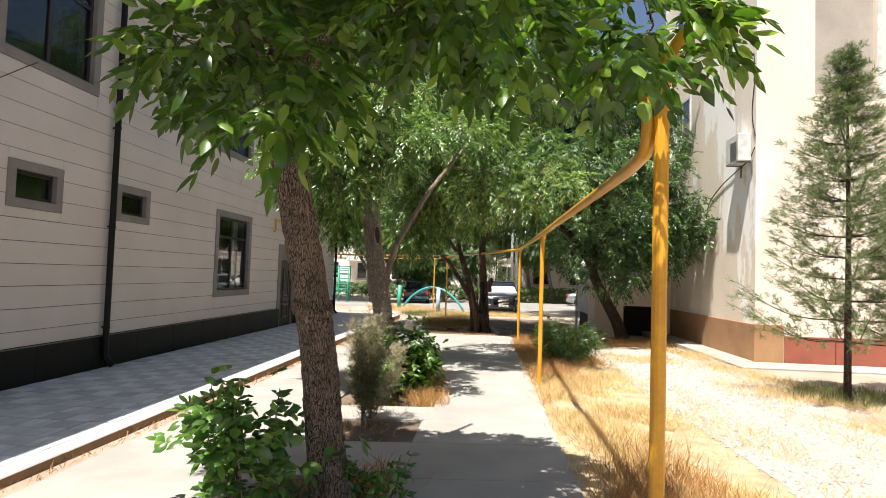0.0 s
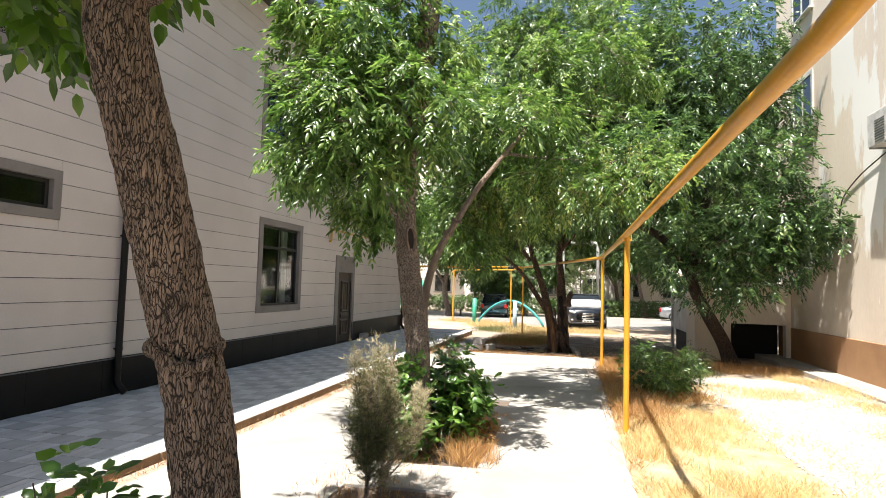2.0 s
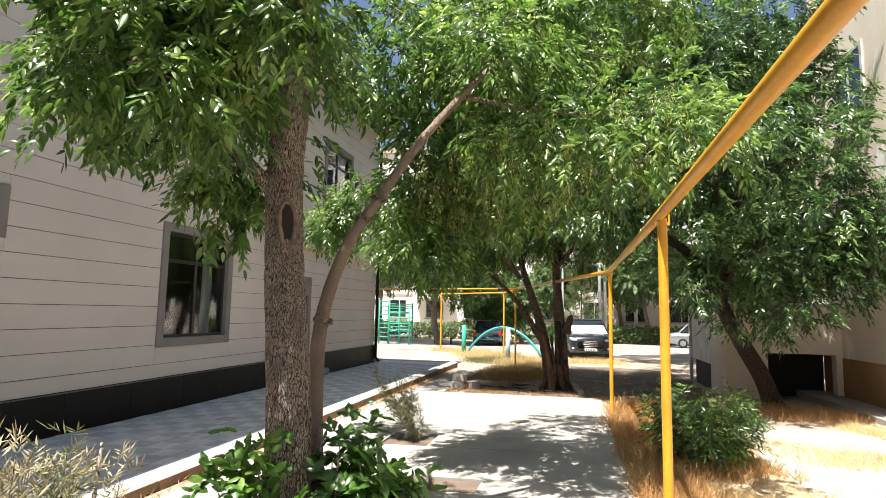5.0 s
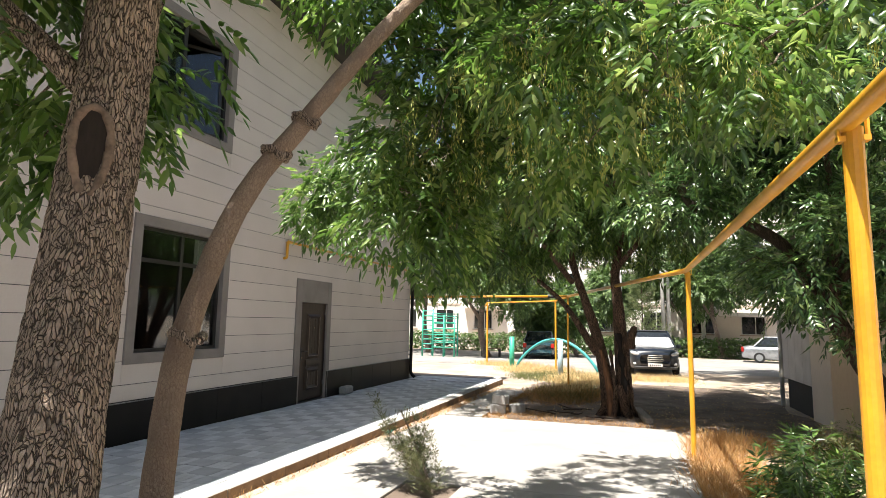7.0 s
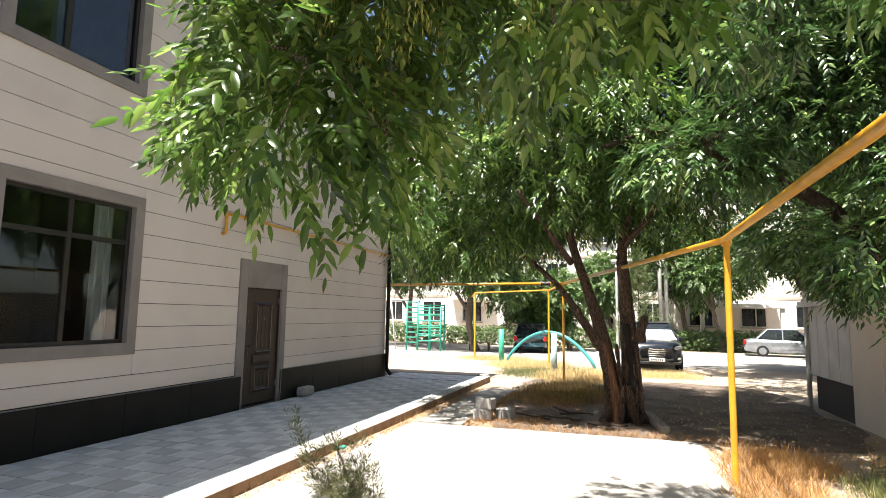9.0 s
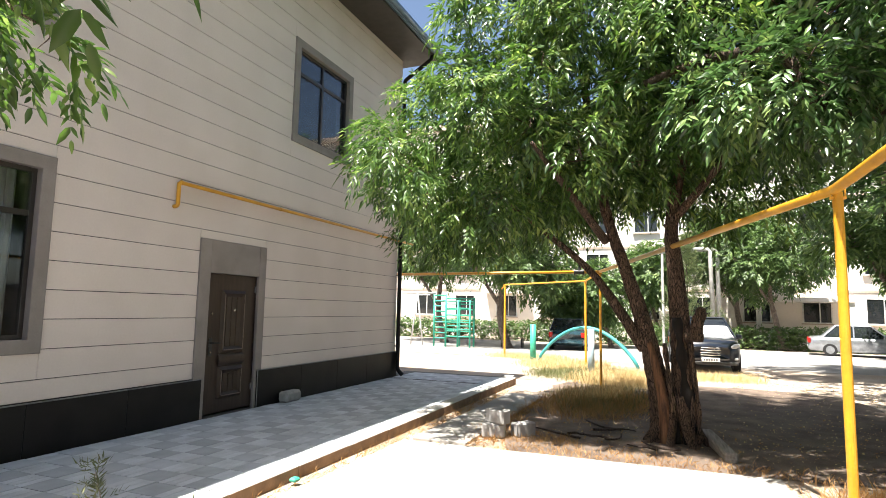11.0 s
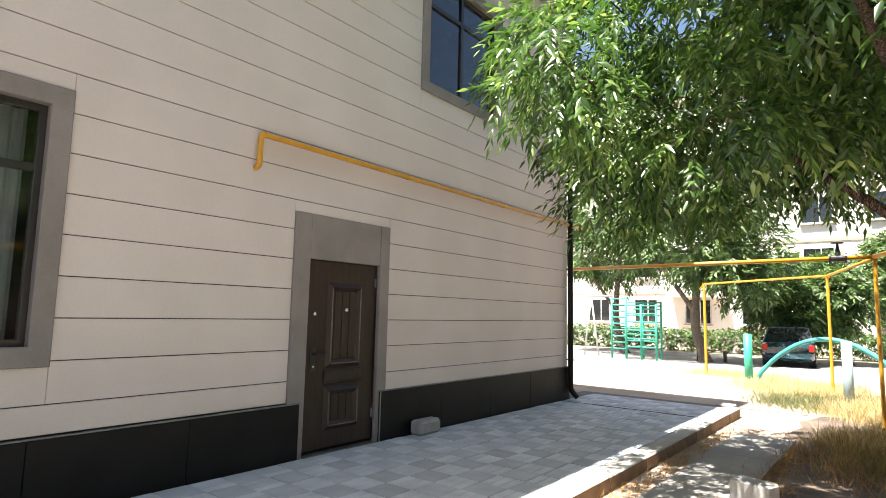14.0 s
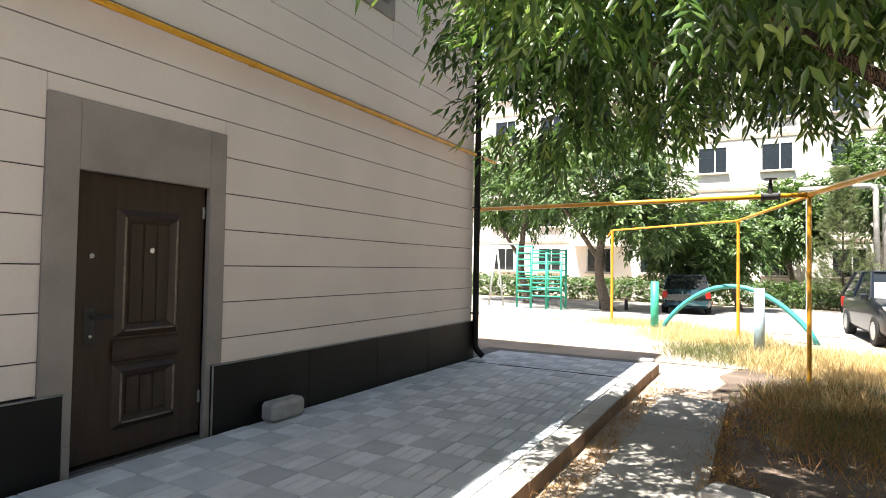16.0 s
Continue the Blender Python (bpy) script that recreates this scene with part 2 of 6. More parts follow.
HOLLOW = mat("hollow_shade_brown", (0.035, 0.024, 0.019), 0.95, dark=(0.014, 0.01, 0.008), scale=14, grain=60, bump=0.8, stretch=(1, 1, 0.2))
ASHKEY = leaf_mat("ash_key", (0.22, 0.25, 0.06), (0.38, 0.38, 0.1), (0.5, 0.46, 0.18), rough=0.5)
LEAF_A = leaf_mat("ash_leaf", (0.013, 0.036, 0.005), (0.08, 0.155, 0.022), (0.26, 0.36, 0.065), rough=0.34, through_light=0.42)
LEAF_B = leaf_mat("ash_leaf_bright", (0.012, 0.034, 0.008), (0.096, 0.172, 0.038), (0.34, 0.42, 0.145), rough=0.32, through_light=0.4)
LEAF_R = leaf_mat("dark_ash_leaf", (0.006, 0.018, 0.005), (0.062, 0.128, 0.036), (0.29, 0.39, 0.14), rough=0.30, through_light=0.24)
LEAF_C = leaf_mat("willowy_leaf", (0.008, 0.024, 0.006), (0.075, 0.145, 0.03), (0.33, 0.42, 0.12), rough=0.30, through_light=0.3)
LEAF_LILAC = leaf_mat("shrub_leaf", (0.02, 0.06, 0.01), (0.085, 0.18, 0.032), (0.24, 0.36, 0.08), rough=0.34, through_light=0.33)
LEAF_FAR = leaf_mat("far_leaf", (0.025, 0.055, 0.014), (0.08, 0.14, 0.035), (0.2, 0.29, 0.08), rough=0.5)
NEEDLE = leaf_mat("pine_needle", (0.045, 0.08, 0.025), (0.13, 0.17, 0.06), (0.26, 0.28, 0.12), rough=0.6, through_light=0.2)
DEADTWIG = leaf_mat("dry_thuja_spray", (0.13, 0.11, 0.055), (0.27, 0.23, 0.135), (0.45, 0.40, 0.27), rough=0.8, through_light=0.2)
THUJA = leaf_mat("thuja_spray", (0.06, 0.075, 0.03), (0.13, 0.14, 0.06), (0.25, 0.23, 0.11), rough=0.7, through_light=0.2)
STRAW = leaf_mat("dry_grass", (0.40, 0.28, 0.12), (0.60, 0.46, 0.23), (0.70, 0.58, 0.34), rough=0.7, through_light=0.25)
STRAW_R = leaf_mat("rusty_dry_grass", (0.22, 0.11, 0.04), (0.42, 0.23, 0.08), (0.58, 0.38, 0.15), rough=0.7, through_light=0.2)
WEED = leaf_mat("green_weed", (0.06, 0.075, 0.02), (0.13, 0.145, 0.045), (0.27, 0.25, 0.09), rough=0.6)
PLASTER = patched(mat("peeling_beige_plaster", (0.80, 0.71, 0.61), 0.9, dark=(0.68, 0.58, 0.49), scale=0.8, grain=25, bump=0.3, stretch=(1, 1, 0.35)), (0.88, 0.86, 0.83), 0.55, 0.56, (0.7, 0.7, 0.22))
LOGGIA = mat("loggia_shade_grey", (0.42, 0.37, 0.32), 0.9, dark=(0.33, 0.29, 0.25), scale=1.5, grain=30)
OCHRE = mat("ochre_plinth", (0.42, 0.24, 0.12), 0.9, dark=(0.30, 0.16, 0.08), scale=1.5, grain=40, bump=0.3)
REDPLINTH = mat("red_brown_plinth", (0.33, 0.10, 0.06), 0.85, dark=(0.24, 0.07, 0.045), scale=2, grain=40, bump=0.2)
BITUMEN_AND_SHADE = mat("bitumen_and_opening_black", (0.015, 0.014, 0.014), 0.8)
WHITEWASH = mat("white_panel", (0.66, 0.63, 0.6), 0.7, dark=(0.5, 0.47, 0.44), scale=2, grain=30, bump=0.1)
WHITEPVC = mat("white_plastic", (0.75, 0.74, 0.72), 0.4, bump=0.0)
APT = mat("pale_apartment_plaster", (0.85, 0.80, 0.74), 0.9, dark=(0.76, 0.70, 0.64), scale=0.4, grain=8, bump=0.2)
APT_BAND = mat("beige_band", (0.55, 0.45, 0.36), 0.9, scale=0.6, grain=9)
BLOCK = mat("grey_cement_block", (0.36, 0.35, 0.34), 0.95, dark=(0.26, 0.25, 0.24), scale=8, grain=90, bump=0.6)
GREENPAINT = mat("green_playground_paint", (0.05, 0.42, 0.28), 0.5, dark=(0.04, 0.3, 0.2), scale=6, grain=40, bump=0.1)
TEALPAINT = mat("teal_playground_paint", (0.06, 0.36, 0.36), 0.5, dark=(0.04, 0.26, 0.27), scale=6, bump=0.1)
PALEBLUE = mat("pale_blue_paint", (0.42, 0.55, 0.62), 0.55, dark=(0.3, 0.4, 0.46), scale=8, bump=0.1)
CARBLACK = mat("dark_blue_car_paint", (0.01, 0.014, 0.022), 0.3, bump=0.0, coat=0.5)
CARSILVER = mat("silver_car_paint", (0.5, 0.52, 0.55), 0.28, metal=0.7, bump=0.0, coat=0.6)
CARTEAL = mat("dark_teal_car_paint", (0.02, 0.05, 0.06), 0.2, bump=0.0, coat=1.0)
CARGLASS = mat("tinted_car_glass", (0.02, 0.024, 0.026), 0.05, bump=0.0, coat=0.5)
SUNSHADE = mat("silver_sunshade", (0.82, 0.82, 0.82), 0.42, metal=0.15, bump=0.5, scale=7, bump_dist=0.02)
RUBBER = mat("tyre_rubber", (0.018, 0.018, 0.018), 0.85)
LAMP = mat("headlamp_lens", (0.6, 0.62, 0.64), 0.08, bump=0.0, coat=1.0)
REDLENS = mat("red_tail_lens", (0.45, 0.02, 0.015), 0.2, bump=0.0)
LAGGING = mat("white_pipe_lagging", (0.62, 0.6, 0.57), 0.8, scale=6, bump=0.3)
WOODGREY = mat("grey_weathered_timber", (0.34, 0.31, 0.28), 0.95, dark=(0.16, 0.14, 0.12), scale=9, grain=70, bump=0.7, stretch=(4, 0.3, 4))
WOOD = mat("weathered_wood", (0.25, 0.19, 0.14), 0.9, dark=(0.13, 0.1, 0.07), scale=8, grain=60, bump=0.5, stretch=(1, 0.2, 1))


# ---- mesh tools ----
class Geo:
    """Gathers vertices and faces of one mesh."""

    def __init__(self):
        self.v, self.f, self.m = [], [], []

    def face(self, pts, k=0):
        n = len(self.v)
        self.v += [tuple(p) for p in pts]
        self.f.append(tuple(range(n, n + len(pts))))
        self.m.append(k)

    def box(self, x0, x1, y0, y1, z0, z1, k=0, cut=0.0):
        """A box; cut chamfers its edges."""
        if cut <= 0:
            n = len(self.v)
            self.v += [(x, y, z) for z in (z0, z1) for y in (y0, y1) for x in (x0, x1)]
            for q in ((0, 2, 3, 1), (4, 5, 7, 6), (0, 1, 5, 4), (2, 6, 7, 3), (0, 4, 6, 2), (1, 3, 7, 5)):
                self.f.append(tuple(n + i for i in q))
                self.m.append(k)
            return
        lo, hi = (x0, y0, z0), (x1, y1, z1)
        n, idx = len(self.v), {}
        mid = Vector([(a + b) / 2 for a, b in zip(lo, hi)])
        for s in [(a, b, c) for a in (0, 1) for b in (0, 1) for c in (0, 1)]:
            for ax in range(3):
                p = [(hi[i] if s[i] else lo[i]) if i == ax else (hi[i] - cut if s[i] else lo[i] + cut) for i in range(3)]
                idx[s, ax] = len(self.v)
                self.v.append(tuple(p))
        quads = []
        for ax in range(3):
            o = [i for i in range(3) if i != ax]
            for s in (0, 1):
                q = []
                for a, b in ((0, 0), (1, 0), (1, 1), (0, 1)):
                    c = [0, 0, 0]
                    c[ax], c[o[0]], c[o[1]] = s, a, b
                    q.append(idx[tuple(c), ax])
                quads.append(q)
        for ax in range(3):
            o = [i for i in range(3) if i != ax]
            for a in (0, 1):
                for b in (0, 1):
                    c0, c1 = [0, 0, 0], [0, 0, 0]
                    c0[o[0]] = c1[o[0]] = a
                    c0[o[1]] = c1[o[1]] = b
                    c1[ax] = 1
                    c0, c1 = tuple(c0), tuple(c1)
                    quads.append([idx[c0, o[0]], idx[c1, o[0]], idx[c1, o[1]], idx[c0, o[1]]])
        for s in [(a, b, c) for a in (0, 1) for b in (0, 1) for c in (0, 1)]:
            quads.append([idx[s, 0], idx[s, 1], idx[s, 2]])
        for q in quads:
            p = [Vector(self.v[i]) for i in q]
            if (p[1] - p[0]).cross(p[2] - p[1]).dot(sum(p, Vector()) / len(p) - mid) < 0:
                q = q[::-1]
            self.f.append(tuple(q))
            self.m.append(k)

    def tube(self, pts, radii, seg=10, k=0, caps=True, rough=None):
        """A tube along points, smooth through bends; rough(p, angle, along) adds to its radius."""
        pts = [Vector(p) for p in pts]
        if not hasattr(radii, "__len__"):
            radii = [radii] * len(pts)
        n0 = len(self.v)
        up = Vector((0.31, 0.95, 0.05)) if abs((pts[-1] - pts[0]).normalized().y) < 0.9 else Vector((1, 0, 0.1))
        for i, p in enumerate(pts):
            t = (pts[min(i + 1, len(pts) - 1)] - pts[max(i - 1, 0)]).normalized()
            a = (up - t * up.dot(t)).normalized()
            b = t.cross(a)
            up = a
            for j in range(seg):
                w = 2 * math.pi * j / seg
                r = radii[i] + (rough(p, w, i) if rough else 0.0)
                self.v.append(tuple(p + a * (r * math.cos(w)) + b * (r * math.sin(w))))
        for i in range(len(pts) - 1):
            for j in range(seg):
                q, w = n0 + i * seg, (j + 1) % seg
                self.f.append((q + j, q + w, q + seg + w, q + seg + j))
                self.m.append(k)
        if caps:
            self.f.append(tuple(n0 + j for j in reversed(range(seg))))
            self.f.append(tuple(n0 + (len(pts) - 1) * seg + j for j in range(seg)))
            self.m += [k, k]

    def mesh(self, name, mats, smooth=False):
        me = bpy.data.meshes.new(name)
        me.from_pydata(self.v, [], self.f)
        for x in (mats if isinstance(mats, (list, tuple)) else [mats]):
            me.materials.append(x)
        if any(self.m):
            me.polygons.foreach_set("material_index", self.m)
        if smooth:
            me.shade_smooth()
        me.update()
        return me


def thing(name, label, category, at=(0, 0, 0), group="", kind=""):
    """An Empty that parents the parts of one thing."""
    ob = new(name)
    ob.location = at
    ob.empty_display_size = 0.1
    return tagged(ob, label, category, group, kind)


def base_of(ob):
    p = Vector(ob.location)
    while ob.parent:
        ob = ob.parent
        p += ob.location
    return p


def part(name, geo, mats, parent=None, label="", smooth=False, **tags):
    """One mesh object from a Geo (in world places) or a mesh, under parent."""
    me = geo.mesh(name, mats, smooth) if isinstance(geo, Geo) else geo
    ob = new(name, me)
    if parent:
        off = base_of(parent)
        if isinstance(geo, Geo) and off.length > 0:
            me.transform(Matrix.Translation(-off))
        ob.parent = parent
    return tagged(ob, label, **tags)


def curve_pts(pts, n=8):
    """A smooth line through points (Catmull-Rom)."""
    p = [Vector(q) for q in pts]
    p = [p[0] * 2 - p[1]] + p + [p[-1] * 2 - p[-2]]
    out = []
    for i in range(1, len(p) - 2):
        a, b, c, d = p[i - 1:i + 3]
        for s in range(n):
            t = s / n
            out.append(0.5 * ((2 * b) + (c - a) * t + (2 * a - 5 * b + 4 * c - d) * t * t + (3 * b - a - 3 * c + d) * t ** 3))
    out.append(p[-2])
    return out


def bend(pts, r, n=5):
    """A line with its corners rounded, for pipes."""
    pts = [Vector(p) for p in pts]
    out = [pts[0]]
    for a, b, c in zip(pts, pts[1:], pts[2:]):
        u, w = (a - b).normalized(), (c - b).normalized()
        for i in range(n + 1):
            t = i / n
            out.append((b + u * r) * (1 - t) ** 2 + b * 2 * t * (1 - t) + (b + w * r) * t * t)
    return out + [pts[-1]]


def ground_z(y, x=0.0):
    """The ground falls away along the walk, and a little towards the kerb."""
    y = np.clip(y, -8.0, 40.0)
    walkway = np.where(y < 22, -0.02 - 0.016 * y, np.maximum(-0.372 - 0.005 * (y - 22), -0.42))
    kerbside = np.maximum(-0.215 - 0.0065 * y, -0.42)
    s = np.clip((np.asarray(x, dtype=float) + 3.8) / 4.56, 0, 1)
    out = kerbside + (walkway - kerbside) * s
    return float(out) if out.ndim == 0 else out


def pave_z(y):
    return -0.145 - 0.003 * y


# ---- leaves ----
def leaf_mesh(name, base, along, side, length, width, droop, material, wavy=0.25):
    """One joined mesh of folded, pointed leaves: base points, unit directions, unit side vectors."""
    n = len(base)
    nrm = np.cross(along, side)
    L, Wd = length[:, None], width[:, None]
    down = np.array([0, 0, -1.0]) * (L * droop)
    p0 = base
    pm = base + along * L * 0.45 - nrm * Wd * wavy + down * 0.25
    pl = base + along * L * 0.40 + side * Wd * 0.5 + down * 0.2
    pr = base + along * L * 0.40 - side * Wd * 0.5 + down * 0.2
    pt = base + along * L + down
    v = np.stack([p0, pl, pm, pr, pt], 1).reshape(-1, 3)
    o = (np.arange(n) * 5)[:, None]
    broad = float(np.mean(width / length)) > 0.41

    def at(t, across):
        return base + along * L * t + side * Wd * across + nrm * Wd * wavy * (2 * abs(across) - 0.6) + down * (t * t)

    if broad:
        v = np.stack([p0, at(0.22, 0.38), at(0.58, 0.42), pt, at(0.58, -0.42), at(0.22, -0.38), at(0.3, 0.0), at(0.66, 0.0)], 1).reshape(-1, 3)
        o = (np.arange(n) * 8)[:, None]
        f = np.concatenate([o + np.array([q]) for q in ((0, 6, 1), (0, 5, 6), (1, 6, 2), (6, 7, 2), (6, 5, 4), (6, 4, 7), (2, 7, 3), (7, 4, 3))], 1).reshape(-1, 3)
    else:
        f = np.concatenate([o + np.array([[0, 2, 1]]), o + np.array([[0, 3, 2]]), o + np.array([[1, 2, 4]]), o + np.array([[2, 3, 4]])], 1).reshape(-1, 3)
    me = bpy.data.meshes.new(name)
    me.vertices.add(len(v))
    me.vertices.foreach_set("co", v.astype(np.float32).ravel())
    me.loops.add(f.size)
    me.loops.foreach_set("vertex_index", f.astype(np.int32).ravel())
    me.polygons.add(len(f))
    me.polygons.foreach_set("loop_start", np.arange(0, f.size, 3, dtype=np.int32))
    me.update(calc_edges=True)
    me.materials.append(material)
    return me


def unit(a):
    return a / np.maximum(np.linalg.norm(a, axis=1, keepdims=True), 1e-6)


def sprays(rng, pts, out, leaflets, rachis, length, width, material, name, droop=0.25, fall=0.5):
    """Compound leaves: at each point a drooping stalk with pairs of leaflets."""
    n = len(pts)
    d = unit(out + rng.normal(0, 0.5, (n, 3)) + np.array([0, 0, -fall]))
    side = unit(np.cross(d, np.array([0, 0, 1.0]) + rng.normal(0, 0.25, (n, 3))))
    B, A, S = [], [], []
    for k in range(leaflets):
        t = (k // 2 + 1) / (leaflets // 2 + 1)
        sg = 1 if k % 2 else -1
        last = k == leaflets - 1
        b = pts + d * (rachis * (1.0 if last else t)) + np.array([0, 0, -1.0]) * (rachis * 0.35 * t * t)
        a = d * (1.0 if last else 0.75) + (0 if last else sg) * side * 0.8 + rng.normal(0, 0.18, (n, 3)) + np.array([0, 0, -0.12])
        a = unit(a)
        s = unit(np.cross(a, np.cross(side, d) + rng.normal(0, 0.35, (n, 3))))
        B.append(b), A.append(a), S.append(s)
    B, A, S = np.concatenate(B), np.concatenate(A), np.concatenate(S)
    ln = length * rng.uniform(0.7, 1.2, len(B))
    return leaf_mesh(name, B, A, S, ln, ln * width, np.full((len(B), 1), droop), material)


def in_hulls(rng, hulls, n, shell=0.4):
    """Points and outward directions in a union of ellipsoids, denser near their skins. hulls: (x, y, z, rx, ry, rz)."""
    vol = np.array([h[3] * h[4] * h[5] for h in hulls]) ** 0.6
    pick = rng.choice(len(hulls), n, p=vol / vol.sum())
    h = np.array(hulls)[pick]
    d = unit(rng.normal(0, 1, (n, 3)))
    r = rng.uniform(shell ** 3, 1.0, n) ** (1 / 3)
    return h[:, :3] + d * h[:, 3:] * r[:, None], d


def clumped(rng, hulls, clumps, twigs, size):
    """Twig points gathered in clumps inside the hulls, so that the crown has gaps and an uneven outline."""
    c, d = in_hulls(rng, hulls, clumps)
    k = np.repeat(np.arange(clumps), twigs)
    e = unit(rng.normal(0, 1, (len(k), 3)))
    s = size * rng.uniform(0.6, 1.3, clumps)[k]
    p = c[k] + e * (s * rng.uniform(0.25, 1.0, len(k)) ** 0.5)[:, None] * np.array([1, 1, 0.75])
    return c, p, unit(e * 0.8 + d[k] * 0.6)


def make_tree(name, label, base, limbs, hulls, seed, clumps, twigs, size, leaf, bark, leaflets=9, rachis=0.22, length=0.09, width=0.34,
              furrow=0.0, seg=14, category="tree", branch_r=0.012, droop=0.2, fall=0.3, limb_bark=None):
    """A tree: a furrowed trunk, limbs, thin branches out to the clumps, and a crown of compound leaves. limbs: (points, first radius, last radius)."""
    rng = np.random.default_rng(seed)
    tr = thing(name, label, category, base)
    tips = []
    for i, (pts, r0, r1) in enumerate(limbs):
        first = i == 0
        line = curve_pts(pts, 26 if first and furrow else 7)
        n = len(line)
        rad = []
        for j in range(n):
            t = j / (n - 1)
            r = r0 + (r1 - r0) * t
            if first:
                r *= 1 + 0.55 * max(0.0, 1 - t * 9) ** 2
            rad.append(r)

        def rough(p, w, j, amp=furrow * (r0 / 0.13)):
            u = w * 5.5 + 1.4 * math.sin(p.z * 6 + seed) + 2.2 * noise.noise(Vector((p.z * 3, w, seed)))
            ridge = abs(math.sin(u + 0.9 * math.sin(p.z * 19 + w * 3)))
            return amp * (ridge - 0.6) + 0.6 * amp * noise.noise(Vector((math.cos(w) * 3, math.sin(w) * 3, p.z * 14)))

        g = Geo()
        use = rough if furrow and r0 > 0.05 else None
        g.tube(line, rad, (56 if first and furrow else 28 if use else seg), rough=use)
        part("trunk" if first else "limb", g, limb_bark if limb_bark and i == 1 else bark, tr, smooth=True)
        tips += line[n // 3:]
    c, p, d = clumped(rng, hulls, clumps, twigs, size)
    g = Geo()
    T = np.array([tuple(t) for t in tips])
    far = np.sqrt(((T[None] - c[:, None]) ** 2).sum(2).min(1))
    for q in c[np.argsort(far)]:
        o = T[np.argmin(((T - q) ** 2 * np.array([1, 1, 1.6])).sum(1))]
        m = (o + q) / 2 + rng.normal(0, 0.06, 3) + np.array([0, 0, 0.06])
        L = float(np.linalg.norm(q - o))
        T = np.vstack([T, q[None]])
        g.tube(curve_pts([o, m, q], 3), [branch_r * (0.5 + 0.5 * L) * s for s in (1, 0.85, 0.7, 0.55, 0.45, 0.35, 0.25)], 5, caps=False)
    part("branchwork", g, bark, tr, smooth=True, kind="stuff")
    me = sprays(rng, p, d, leaflets, rachis, length, width, leaf, "crown", droop, fall)
    me.transform(Matrix.Translation(-Vector(base)))
    part("crown", me, leaf, tr)
    return tr


# ---- ground ----
def sheet(name, x0, x1, y0, y1, lift, material, label, category, nx=6, ny=24, parent=None, kind="structure"):
    """A thin sheet that follows the fall of the ground."""
    g = Geo()
    ys = [y0 + (y1 - y0) * i / ny for i in range(ny + 1)]
    xs = [x0 + (x1 - x0) * i / nx for i in range(nx + 1)]
    g.v = [(x, y, ground_z(y, x) + lift) for y in ys for x in xs]
    w = nx + 1
    g.f = [(j * w + i, j * w + i + 1, (j + 1) * w + i + 1, (j + 1) * w + i) for j in range(ny) for i in range(nx)]
    g.m = [0] * len(g.f)
    return part(name, g, material, parent, label, category=category, kind=kind)


g = Geo()
gy = [-1500, -400, -40, -8, 0, 4, 8, 12, 16, 20, 22, 26, 30, 34, 60, 1500]
gx = [-1500, -200, -60, -20, -3.8, 0.76, 6, 20, 60, 200, 1500]
g.v = [(x, y, ground_z(y, x)) for y in gy for x in gx]
g.f = [(j * 11 + i, j * 11 + i + 1, j * 11 + i + 12, j * 11 + i + 11) for j in range(15) for i in range(10)]
g.m = [0] * len(g.f)
part("ground", g, GROUND, None, "dry dusty earth with thin litter", category="ground", kind="structure")
sheet("gravel_lane", 2.5, 4.7, -8, 15.5, 0.008, GRAVEL, "pale crushed gravel lane", "ground")
sheet("verge", 0.77, 2.5, -8, 15.5, 0.004, THATCH, "trodden dry grass verge", "verge")
sheet("yard_road", -40, 40, 33.0, 44.5, 0.012, ASPHALT, "sun-bleached asphalt yard road", "road")
# soil sheet, its colour kept below sunlit tan to carry the trees' shade
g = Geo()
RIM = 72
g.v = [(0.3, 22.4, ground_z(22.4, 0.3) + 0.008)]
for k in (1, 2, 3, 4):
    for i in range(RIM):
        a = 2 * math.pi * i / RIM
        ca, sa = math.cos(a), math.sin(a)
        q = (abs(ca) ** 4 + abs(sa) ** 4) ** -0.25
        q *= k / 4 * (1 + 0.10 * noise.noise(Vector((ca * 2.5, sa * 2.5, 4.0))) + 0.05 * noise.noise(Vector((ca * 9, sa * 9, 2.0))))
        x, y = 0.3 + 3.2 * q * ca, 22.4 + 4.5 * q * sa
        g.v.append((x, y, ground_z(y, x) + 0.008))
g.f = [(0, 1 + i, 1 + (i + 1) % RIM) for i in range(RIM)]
for k in range(3):
    a, b = 1 + k * RIM, 1 + (k + 1) * RIM
    g.f += [(a + i, b + i, b + (i + 1) % RIM, a + (i + 1) % RIM) for i in range(RIM)]
g.m = [0] * len(g.f)
part("shaded_soil", g, SOIL, None, "bare soil with leaf litter, coloured darker for the trees' shade", category="ground", kind="structure")

# concrete path slabs round the planting beds
path = thing("pavement", "worn pale concrete path slabs", "path", kind="structure")
BEDS = [(-1.75, -0.72, 3.3, 4.7), (-1.7, -0.72, 5.75, 6.7), (-2.0, -0.66, 7.4, 9.3), (-1.5, -0.72, 10.5, 11.0), (-2.35, -1.7, 12.4, 13.2)]


def slab(x0, x1, y0, y1):
    g = Geo()
    g.box(x0 + 0.002, x1 - 0.002, y0 + 0.002, y1 - 0.002, -0.09, 0.035, 0, 0.006)
    for i, v in enumerate(g.v):
        g.v[i] = (v[0], v[1], v[2] + ground_z(v[1], v[0]))
    part("concrete_slab", g, SLAB, path)


